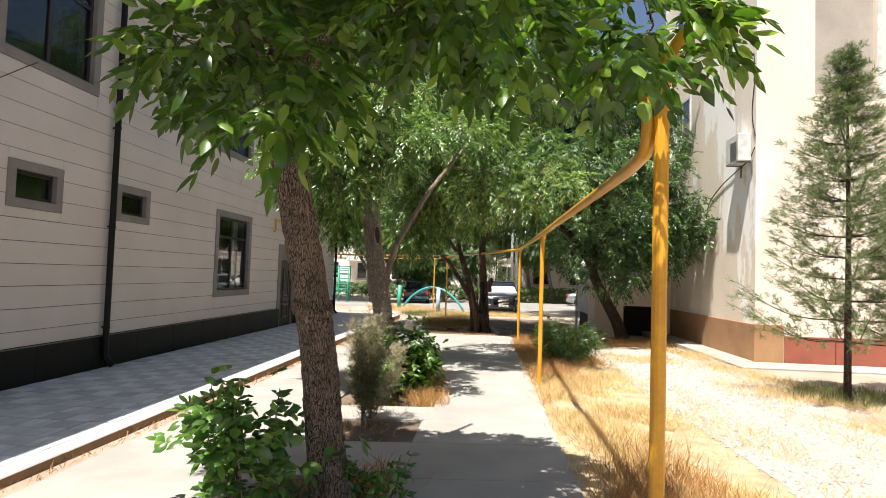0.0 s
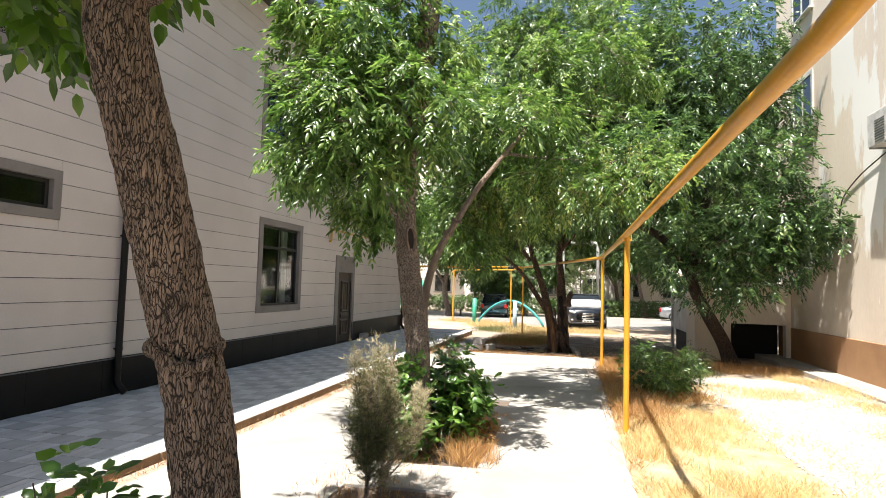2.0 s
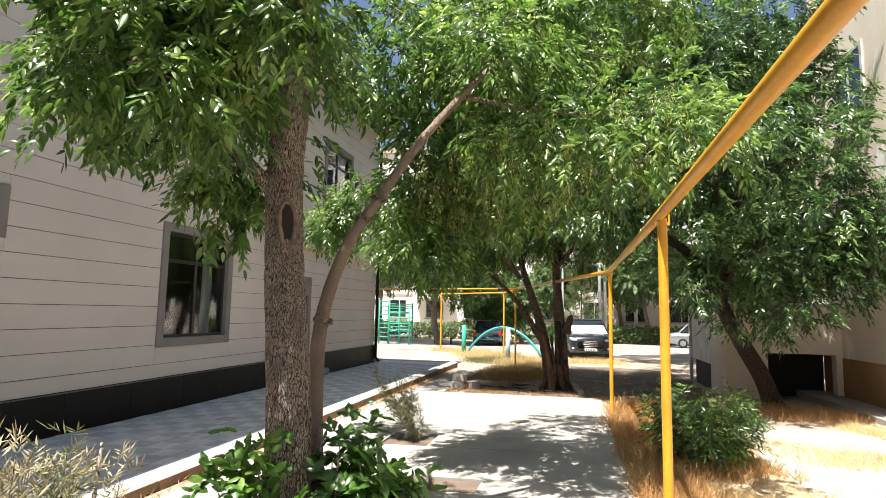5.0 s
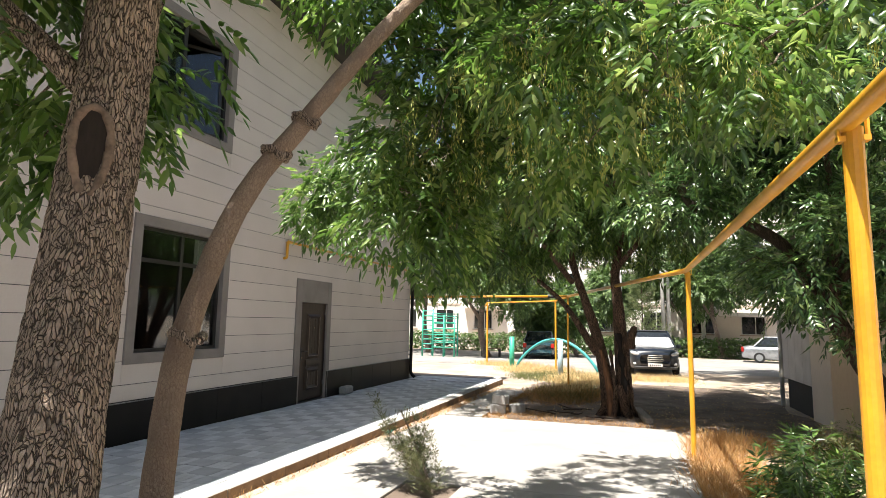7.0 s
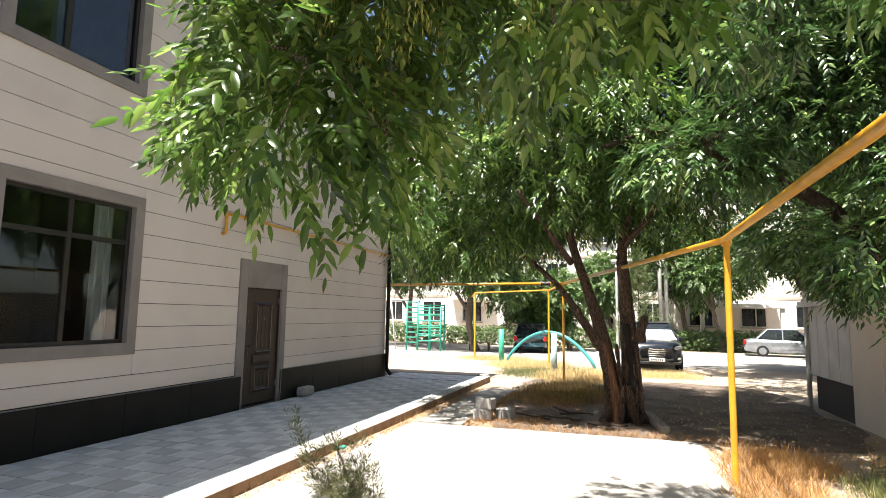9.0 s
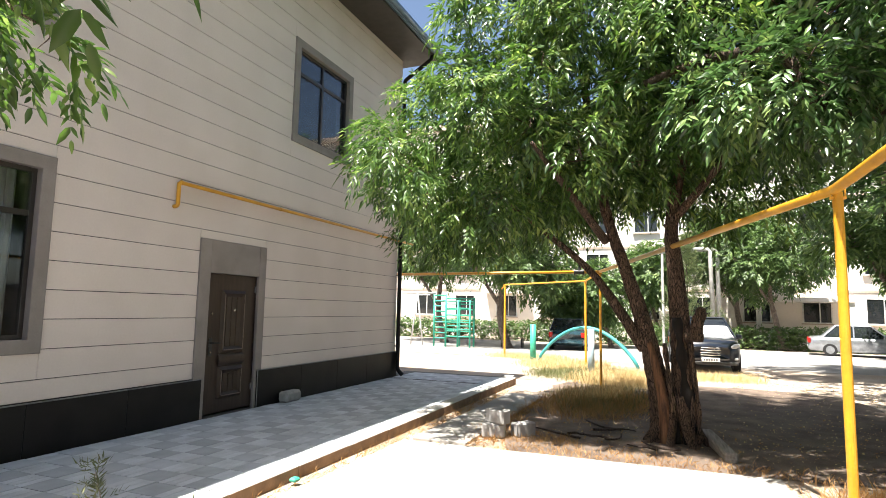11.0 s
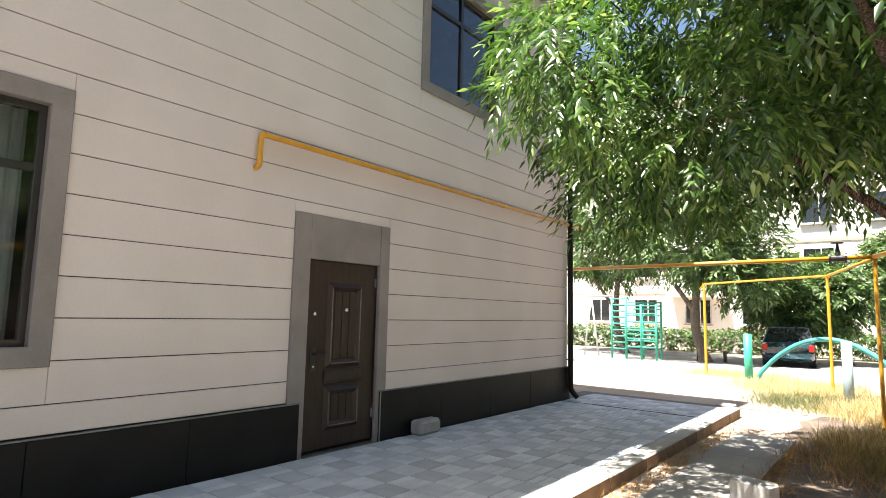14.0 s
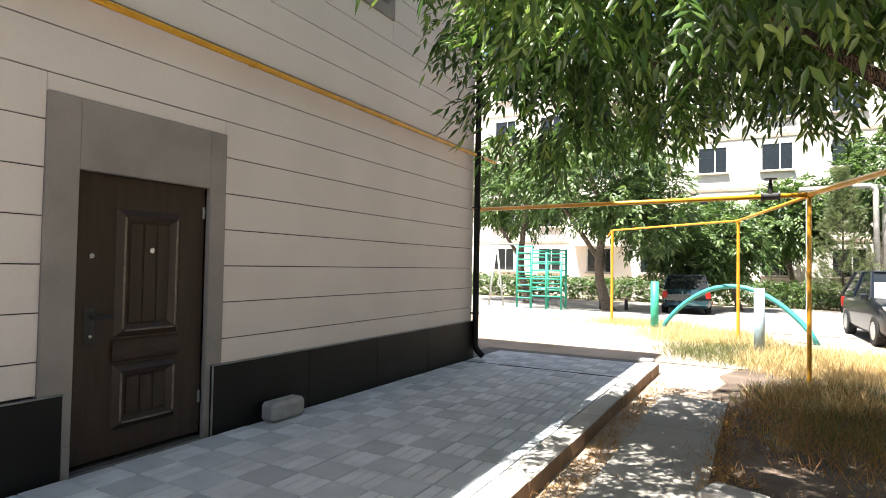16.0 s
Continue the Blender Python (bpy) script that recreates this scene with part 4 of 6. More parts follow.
for zz in (2.2, 5.85, 9.0):
    beige_window(17.9, 19.3, zz, zz + 1.5)
for zz in (6.0, 9.2):
    # shallow panel; its grey-brown colour carries the shade of the deep recess
    g = Geo()
    g.box(7.4, 8.75, FY + 0.12, FY + 0.3, zz, zz + 2.6)
    part("loggia", g, LOGGIA, beige, "grey-brown loggia infill with the recess's shade in its colour")
    g = Geo()
    for a, b, c, d in ((8.76, 8.86, zz, zz + 2.6), (10.2, 10.3, zz, zz + 2.6), (8.86, 10.2, zz, zz + 0.1), (8.86, 10.2, zz + 2.5, zz + 2.6), (9.45, 9.53, zz + 0.1, zz + 2.5)):
        g.box(a, b, FY - 0.03, FY + 0.06, c, d, 0, 0.005)
    w = part("window", g, WHITEPVC, beige)
    g = Geo()
    g.box(8.86, 10.2, FY + 0.01, FY + 0.03, zz + 0.1, zz + 2.5)
    part("pane", g, CARGLASS, w, "dark window glass")
ac = thing("air_conditioner", "white air conditioner unit on a bracket on the beige wall", "air conditioner", (BX - 0.3, 14.0, 4.4))
g = Geo()
g.box(BX - 0.36, BX - 0.06, 13.7, 14.42, 4.45, 5.1, 0, 0.015)
body = part("case", g, WHITEPVC, ac)
g = Geo()
for i in range(9):
    g.box(BX - 0.372, BX - 0.361, 13.78, 14.12, 4.5 + i * 0.05, 4.52 + i * 0.05)
part("grille", g, STEEL_TRIM, body)
for yy in (13.78, 14.34):
    g = Geo()
    g.box(BX - 0.36, BX, yy - 0.02, yy + 0.02, 4.42, 4.45)
    g.box(BX - 0.03, BX, yy - 0.02, yy + 0.02, 4.15, 4.42)
    part("bracket", g, STEEL_TRIM, ac)
g = Geo()
g.tube(curve_pts([(BX - 0.02, 13.6, 5.0), (BX - 0.03, 13.75, 5.6), (BX - 0.02, 13.65, 6.4), (BX - 0.02, 13.7, 7.0)], 5), 0.012, 6)
g.tube(curve_pts([(BX - 0.02, 13.9, 4.5), (BX - 0.03, 13.75, 4.6), (BX - 0.02, 13.62, 4.75)], 4), 0.012, 6)
g.tube(curve_pts([(BX - 0.02, 13.9, 4.5), (BX - 0.03, 14.6, 4.35), (BX - 0.03, 15.6, 4.1), (BX - 0.02, 16.4, 3.7), (BX - 0.02, 16.6, 2.9)], 5), 0.014, 6)
part("cable", g, BLACK, None, "slack dark cables fixed along the beige wall", category="cable")

# low annex with a dark opening and a white panel
annex = thing("annex", "low plastered annex with a dark cellar opening", "building", (4.8, 21.4, ground_z(21)))
for x0, x1, y0, y1, z0, z1 in ((3.6, 4.55, 19.6, 19.85, -0.45, 1.75), (5.95, 6.09, 19.6, 19.85, -0.45, 1.75), (4.55, 5.95, 19.6, 19.85, 0.72, 1.75), (3.6, 3.85, 19.85, 20.9, -0.45, 1.75)):
    g = Geo()
    g.box(x0, x1, y0, y1, z0, z1)
    part("wall", g, PLASTER, annex)
g = Geo()
g.box(3.45, 6.09, 19.5, 23.5, 1.75, 1.87, 0, 0.01)
part("roof", g, WHITEWASH, annex)
for i in range(4):
    g = Geo()
    y = 20.92 + i * 0.6
    g.box(3.6, 3.66, y, y + 0.585, 0.32, 1.75, 0, 0.008)
    part("panel", g, WHITEWASH, annex, "white sheet panel")
# first box is the base; the last backs the opening, painting its shade black
for q in ((3.68, 3.8, 20.9, 23.2, -0.45, 0.32), (3.8, 6.09, 23.2, 23.3, -0.45, 1.75), (4.3, 6.05, 20.6, 20.7, -0.45, 1.7)):
    g = Geo()
    g.box(*q)
    part("lower_wall", g, BITUMEN_AND_SHADE, annex, "black bitumen base and black backing for the opening's shade")
g = Geo()
g.tube([(3.57, 23.32, ground_z(23)), (3.57, 23.32, 2.1)], 0.05, 10)
part("corner_post", g, WHITEWASH, annex)

# ---- trees ----
z0 = ground_z(4, -1.2)
make_tree("ash_tree", "ash tree with a leaning furrowed trunk beside the path", (-1.22, 4.0, z0),
          [([(-1.02, 3.95, z0 - 0.1), (-1.08, 3.9, 0.35), (-1.16, 3.86, 1.1), (-1.26, 3.68, 1.9), (-1.36, 3.55, 2.6), (-1.4, 3.7, 3.4), (-1.3, 3.6, 4.6)], 0.135, 0.085),
           ([(-1.36, 3.56, 2.55), (-1.0, 3.5, 3.2), (-0.4, 3.2, 3.6), (0.3, 2.9, 3.5)], 0.06, 0.02),
           ([(-1.42, 3.8, 2.7), (-1.8, 3.7, 3.3), (-2.1, 3.9, 4.0)], 0.055, 0.02),
           ([(-1.4, 3.75, 3.0), (-1.2, 4.3, 3.7), (-0.9, 4.9, 4.4)], 0.05, 0.02),
           ([(-1.36, 3.56, 2.55), (-1.3, 3.0, 2.8), (-1.1, 2.4, 2.65)], 0.03, 0.01),
           ([(-0.4, 3.2, 3.6), (-0.1, 2.8, 3.1), (0.5, 2.45, 2.8)], 0.02, 0.008)],
          # hulls at (-1.2, 1.8) and (-1.7, 2.2) stay out of view, added to cast shade
          [(-1.3, 3.7, 4.4, 1.2, 0.8, 0.6), (-1.08, 2.25, 2.52, 0.32, 0.2, 0.28), (-0.98, 2.3, 2.4, 0.24, 0.16, 0.2), (-1.2, 1.8, 3.45, 0.7, 0.5, 0.25), (-0.3, 2.5, 2.8, 0.5, 0.3, 0.25), (0.5, 2.45, 2.68, 0.5, 0.3, 0.18),
           (-1.1, 3.0, 3.5, 0.7, 0.5, 0.3), (-0.6, 3.9, 3.7, 0.8, 0.6, 0.4), (0.25, 3.3, 3.5, 0.5, 0.4, 0.25), (-1.9, 3.8, 3.05, 0.5, 0.45, 0.3), (-1.7, 2.2, 4.7, 0.9, 0.7, 0.4), (-2.3, 3.5, 5.0, 1.1, 0.9, 0.6), (-0.6, 1.6, 4.2, 0.7, 0.6, 0.35)],
          11, 270, 15, 0.24, LEAF_A, BARK_A, leaflets=7, rachis=0.2, length=0.10, width=0.58, furrow=0.012)
z0 = ground_z(8.4, -1.5)
make_tree("ash_tree", "twin-stemmed ash tree with a knot hole in the bark", (-1.5, 8.4, z0),
          [([(-1.42, 8.18, z0 - 0.1), (-1.47, 8.2, 0.4), (-1.52, 8.25, 1.0), (-1.68, 8.43, 1.7), (-1.80, 8.58, 2.4), (-1.77, 8.58, 3.1), (-1.6, 8.4, 4.0), (-1.4, 8.2, 5.4)], 0.143, 0.115),
           ([(-1.45, 8.62, z0 - 0.05), (-1.53, 8.68, 0.6), (-1.578, 8.76, 1.2), (-1.565, 8.85, 1.6), (-1.445, 8.96, 2.05), (-1.27, 9.12, 2.42), (-1.02, 9.35, 2.92), (-0.72, 9.6, 3.4), (-0.5, 9.85, 3.75), (-0.35, 10.1, 4.1)], 0.062, 0.022),
           ([(-1.78, 8.58, 2.3), (-2.05, 8.4, 2.6), (-2.4, 8.1, 3.0), (-2.9, 7.8, 3.6)], 0.055, 0.02),
           ([(-0.72, 9.6, 3.4), (-0.1, 10.2, 3.45), (0.5, 10.6, 3.5)], 0.024, 0.008),
           ([(-1.55, 8.35, 3.4), (-1.9, 8.9, 4.2), (-2.3, 9.5, 5.0)], 0.05, 0.02)],
          [(-2.1, 8.4, 4.1, 1.1, 0.8, 1.2), (-2.5, 8.2, 4.5, 0.8, 0.6, 0.5), (-1.5, 10.4, 4.3, 0.7, 0.7, 0.5), (0.2, 10.3, 3.1, 1.0, 0.55, 0.5), (1.0, 10.4, 3.2, 0.7, 0.5, 0.4), (0.6, 11.0, 3.8, 1.0, 0.5, 0.5), (-0.4, 11.0, 4.2, 0.9, 0.5, 0.5),
           (-0.5, 11.2, 3.0, 1.2, 0.6, 0.6), (-0.6, 12.9, 4.6, 1.0, 0.6, 0.5), (-2.1, 7.6, 2.8, 0.7, 0.6, 0.5),
           (-1.2, 11.5, 3.6, 0.6, 0.7, 0.7), (-1.5, 11.4, 2.9, 0.4, 0.6, 0.5), (-3.15, 12.5, 2.75, 0.3, 0.3, 0.3), (-2.95, 12.35, 2.85, 0.3, 0.3, 0.3), (-2.7, 12.2, 3.1, 0.4, 0.35, 0.35), (-1.5, 11.2, 2.4, 0.5, 0.5, 0.45), (-2.35, 8.9, 2.9, 0.5, 0.5, 0.6), (-1.98, 9.0, 2.0, 0.12, 0.12, 0.15),
           (-1.95, 7.65, 3.35, 0.9, 0.6, 0.75), (-1.3, 7.5, 3.5, 0.6, 0.5, 0.6), (-2.95, 8.3, 3.1, 0.65, 0.5, 0.3), (-2.7, 8.0, 3.7, 0.8, 0.6, 0.5), (-2.5, 8.7, 2.45, 0.3, 0.3, 0.3), (-2.2, 7.9, 4.6, 0.9, 0.8, 0.7), (-1.75, 10.6, 4.0, 0.6, 0.5, 0.45), (-0.45, 9.75, 3.95, 0.45, 0.4, 0.35), (-1.5, 10.7, 3.2, 0.45, 0.4, 0.5), (-0.9, 11.5, 5.2, 1.2, 0.9, 0.8), (0.6, 11.8, 5.5, 1.0, 0.9, 0.7)],
          23, 480, 16, 0.27, LEAF_B, BARK_B, limb_bark=BARK_S, leaflets=9, rachis=0.2, length=0.085, width=0.42, furrow=0.01, droop=0.25, fall=0.45)
z0 = ground_z(19.6, -0.4)
make_tree("old_tree", "old multi-stemmed tree with a split hollow trunk", (-0.4, 19.6, z0),
          [([(-0.40, 19.6, z0 - 0.1), (-0.43, 19.6, 0.2), (-0.52, 19.6, 0.75), (-0.67, 19.6, 1.4), (-0.86, 19.6, 2.0), (-1.15, 19.5, 3.0), (-1.4, 19.2, 4.8)], 0.165, 0.045),
           ([(-0.10, 19.65, z0 - 0.1), (-0.12, 19.65, 0.5), (-0.15, 19.65, 1.2), (-0.2, 19.6, 2.0), (-0.22, 19.5, 2.8), (0.1, 19.4, 4.4)], 0.185, 0.055),
           ([(-0.62, 19.58, 0.9), (-1.0, 19.55, 1.5), (-1.4, 19.5, 2.05), (-2.2, 19.4, 2.75), (-3.1, 19.3, 3.5)], 0.085, 0.014),
           ([(-1.1, 19.2, 2.4), (-1.5, 18.2, 3.0), (-1.7, 17.2, 3.3)], 0.06, 0.02),
           ([(-0.3, 19.5, 2.6), (0.4, 19.0, 3.4), (0.9, 18.3, 4.2)], 0.06, 0.025)],
          [(-1.5, 19.2, 4.3, 2.1, 2.0, 1.5), (-3.1, 18.9, 3.7, 1.6, 1.9, 1.3), (0.2, 18.5, 4.7, 1.5, 1.9, 1.4), (-3.8, 20.5, 2.9, 0.8, 1.0, 0.45), (-1.6, 19, 5.8, 2.1, 2.1, 1.2), (-0.4, 19.2, 7.2, 2.2, 2.0, 1.1), (-1.6, 21.6, 4.4, 2.0, 1.5, 1.0), (-2.9, 21.4, 4.2, 1.2, 1.2, 0.8), (-1.2, 23.0, 5.4, 1.6, 1.4, 0.9), (0.6, 21.0, 4.6, 1.4, 1.4, 1.0), (1.0, 19.5, 5.6, 1.5, 1.5, 0.8),
           (-1.3, 18.0, 3.6, 1.0, 0.7, 0.5), (-0.6, 19.8, 8.8, 2.2, 2.0, 1.3), (-0.8, 19.8, 10.2, 2.2, 2.0, 1.2), (-2.4, 19.8, 8.4, 1.8, 1.8, 1.4), (1.4, 19.6, 9.4, 2.0, 1.8, 1.2), (0.9, 19.6, 7.6, 1.8, 1.6, 1.2), (-2.3, 20.8, 3.25, 1.2, 1.0, 0.4), (-1.3, 20.4, 3.6, 1.0, 0.9, 0.45), (-1.6, 21.0, 4.0, 1.1, 0.8, 0.6), (-3.7, 19.5, 3.4, 1.0, 1.0, 0.8), (-4.3, 20.0, 3.5, 0.7, 0.8, 0.5), (-3.9, 19.4, 4.4, 0.8, 0.8, 0.6), (0.4, 20.6, 3.6, 1.2, 1.2, 0.8)],
          37, 1020, 17, 0.36, LEAF_C, BARK_C, leaflets=9, rachis=0.27, length=0.12, width=0.32, furrow=0.012, droop=0.25, fall=0.5)
z0 = ground_z(18.2)
make_tree("ash_tree", "dense dark ash tree leaning over dry grass", (4.2, 18.2, z0),
          [([(4.25, 18.2, z0 - 0.1), (4.0, 18.15, 0.3), (3.55, 18.0, 1.1), (3.2, 17.9, 1.9), (3.3, 17.7, 2.9), (3.5, 17.5, 4.2), (3.7, 17.5, 5.6)], 0.19, 0.09),
           ([(3.2, 17.9, 1.9), (2.5, 17.7, 2.9), (1.7, 17.5, 3.35), (1.1, 17.5, 3.6), (0.83, 17.5, 4.1), (0.2, 17.5, 4.15), (-0.5, 17.5, 3.95)], 0.11, 0.04),
           ([(3.3, 17.7, 2.6), (4.2, 17.2, 3.3), (5.0, 16.9, 3.8)], 0.07, 0.025),
           ([(3.25, 17.8, 2.2), (3.4, 16.9, 2.6), (3.6, 16.1, 2.8)], 0.06, 0.02),
           ([(3.3, 17.7, 2.9), (2.9, 16.6, 3.9), (2.4, 15.2, 4.7)], 0.06, 0.02)],
          [(4.3, 17.4, 4.1, 2.0, 2.2, 1.9), (3.6, 16.9, 2.4, 1.9, 1.4, 1.1), (5.2, 16.9, 3.2, 0.9, 1.2, 1.0), (3.6, 17.5, 6.4, 2.2, 2.0, 1.4), (3.4, 17.6, 7.9, 2.2, 1.8, 1.2), (1.6, 18.2, 6.6, 1.5, 1.4, 1.2), (2.6, 21.0, 5.8, 1.8, 1.8, 1.0), (4.6, 21.6, 5.6, 2.0, 2.0, 1.1), (3.2, 23.4, 6.6, 2.2, 1.8, 0.9), (1.8, 19.6, 7.0, 1.5, 1.5, 0.8), (0.6, 18.2, 7.4, 1.6, 1.4, 0.8), (1.0, 17.2, 3.7, 1.0, 0.8, 0.4), (2.4, 14.9, 4.9, 1.3, 0.9, 0.6), (1.2, 15.3, 4.6, 0.8, 0.7, 0.5), (2.3, 17.2, 4.6, 1.3, 1.2, 1.0), (2.4, 17.6, 5.8, 1.4, 1.2, 1.0)],
          41, 860, 16, 0.38, LEAF_R, BARK_D, leaflets=9, rachis=0.25, length=0.125, width=0.38, furrow=0.0)


def on_tree(name, near, geo, mats, label):
    """Adds a part to the tree whose base stands nearest to a place."""
    trees = [o for o in bpy.data.objects if o.parent is None and o.get("category") == "tree"]
    tr = min(trees, key=lambda o: (o.location.xy - Vector(near)).length)
    return part(name, geo, mats, tr, label, smooth=True)


# knot hole, burl and bare wood on the trunks
face, up = Vector((0.79, -0.61, 0.0)), Vector((0, 0, 1))
mid, across = Vector((-1.775, 8.49, 2.1)) + face * 0.132, Vector((0.61, 0.79, 0))
up = Vector((-0.12, 0.1, 1.0))
g = Geo()
g.tube([mid + across * (0.056 * math.cos(a) * (1.0 + 0.25 * math.sin(a))) + up * (0.165 * math.sin(a)) for a in [2 * math.pi * i / 28 for i in range(29)]], [0.015 + 0.003 * math.sin(i * 2.1) for i in range(29)], 8, caps=False)
on_tree("knot_ring", (-1.5, 8.4), g, CALLUS, "grey callus ring round a knot hole")
# the hole is a flat face, its depth only a dark colour
g = Geo()
g.face([mid + across * (0.055 * math.cos(a) * (1.0 + 0.25 * math.sin(a))) + up * (0.16 * math.sin(a)) for a in [2 * math.pi * i / 28 for i in range(28)]])
on_tree("knot_hole", (-1.5, 8.4), g, HOLLOW, "flat dark face painting the shade inside a knot hole")
g = Geo()
g.tube([(-1.185 + 0.113 * math.cos(a), 3.80 + 0.113 * math.sin(a), 1.30 + 0.035 * math.sin(2 * a)) for a in [2 * math.pi * i / 40 for i in range(41)]],
       [0.027 + 0.009 * math.sin(i * 1.7) for i in range(41)], 10, caps=False)
on_tree("burl", (-1.2, 4.0), g, BARK_A, "swollen scar ring round the trunk")
# no cavity here: a black tube on the stem paints its shade
g = Geo()
g.tube(curve_pts([(-0.06, 19.50, -0.36), (-0.08, 19.49, 0.3), (-0.14, 19.49, 0.85), (-0.20, 19.50, 1.35)], 8), [0.085 + 0.02 * math.sin(i * 0.9) - 0.0014 * i for i in range(25)], 10)
on_tree("hollow", (-0.4, 19.6), g, HOLLOW_BLACK, "black strip painting the shade inside the split trunk")
g = Geo()
g.tube(curve_pts([(0.02, 19.56, 1.05), (0.07, 19.52, 1.3), (0.13, 19.5, 1.5)], 5), [0.10, 0.10, 0.095, 0.09, 0.085, 0.08, 0.075, 0.07, 0.07, 0.06, 0.035], 9, rough=lambda p, w, i: 0.014 * math.sin(w * 4 + i))
on_tree("broken_stub", (-0.4, 19.6), g, BARK_C, "broken stub of a lost limb")
for a, ln, r in ((-2.5, 0.34, 0.07), (-1.75, 0.3, 0.07), (-1.1, 0.4, 0.085), (-0.35, 0.34, 0.065), (0.6, 0.3, 0.06), (3.5, 0.3, 0.07)):
    x, y = -0.24 + 0.16 * math.cos(a), 19.6 + 0.1 * math.sin(a)
    q = [(x, y, 0.28), (x + 0.35 * ln * math.cos(a), y + 0.35 * ln * math.sin(a), -0.12), (x + ln * math.cos(a), y + ln * math.sin(a), ground_z(y, x) - 0.05)]
    g = Geo()
    g.tube(curve_pts(q, 6), [r * (1.15 - 0.055 * i) for i in range(13)], 9, rough=lambda p, w, i: 0.012 * math.sin(w * 5 + i * 0.6))
    on_tree("root", (-0.4, 19.6), g, BARK_C, "")
for x, r in ((-0.27, 0.035), (-0.02, 0.028), (0.05, 0.03)):
    g = Geo()
    g.tube(curve_pts([(x - 0.02, 19.43, -0.36), (x, 19.43, 0.1), (x - 0.05, 19.46, 0.6), (x - 0.09, 19.48, 1.0)], 6), [r * (1 + 0.25 * math.sin(i * 1.3)) for i in range(19)], 7)
    on_tree("bark_strip", (-0.4, 19.6), g, BARK_C, "torn strip of bark")
g = Geo()
g.tube(curve_pts([(-0.36, 19.44, -0.36), (-0.38, 19.45, 0.1), (-0.46, 19.47, 0.6), (-0.56, 19.5, 1.0)], 8), [0.095 - 0.0022 * i for i in range(25)], 10)
on_tree("bare_wood", (-0.4, 19.6), g, WOUND, "bare reddish wood where the bark is split")
# another dark tube, painting the shade in the cleft
g = Geo()
g.tube(curve_pts([(-0.22, 19.49, -0.36), (-0.27, 19.5, 0.2), (-0.33, 19.52, 0.7), (-0.36, 19.54, 0.95)], 8), [0.05 - 0.0012 * i for i in range(25)], 8)
on_tree("hollow", (-0.4, 19.6), g, HOLLOW, "dark strip painting the shade between the stems")

for (x, y, z), r in (((-1.57, 8.82, 1.46), 0.056), ((-1.27, 9.12, 2.42), 0.05), ((-1.36, 9.04, 2.25), 0.052)):
    g = Geo()
    g.tube([(x + r * math.cos(a), y + r * math.sin(a), z - 0.35 * r * math.cos(a) + 0.012 * math.sin(3 * a)) for a in [2 * math.pi * i / 24 for i in range(25)]],
           [0.016 + 0.007 * math.sin(i * 2.3 + z) for i in range(25)], 8, caps=False)
    on_tree("limb_scar", (-1.5, 8.4), g, BARK_B, "knobbly scar round the limb")

# hanging bunches of ash keys
rng = np.random.default_rng(29)
c, _ = in_hulls(rng, [(0.1, 10.2, 3.0, 0.9, 0.5, 0.5), (0.8, 10.3, 3.3, 0.9, 0.5, 0.45), (-0.5, 10.8, 3.0, 1.1, 0.8, 0.5), (-1.3, 11.3, 2.8, 0.6, 0.7, 0.5)], 190)
k = np.repeat(np.arange(190), 26)
b = c[k] + rng.normal(0, 0.022, (len(k), 3)) + np.array([0, 0, -1.0]) * rng.uniform(0, 0.2, (len(k), 1))
d = unit(np.array([0, 0, -1.0]) + rng.normal(0, 0.25, (len(k), 3)))
me = leaf_mesh("ash_keys", b, d, unit(np.cross(d, rng.normal(0, 1, (len(k), 3)))), rng.uniform(0.03, 0.045, len(k)), np.full(len(k), 0.008), np.zeros((len(k), 1)), ASHKEY)
tr = min([o for o in bpy.data.objects if o.get("category") == "tree"], key=lambda o: (o.location.xy - Vector((-1.5, 8.4))).length)
me.transform(Matrix.Translation(-Vector(tr.location)))
part("seed_keys", me, ASHKEY, tr, "hanging yellow-green seed keys")

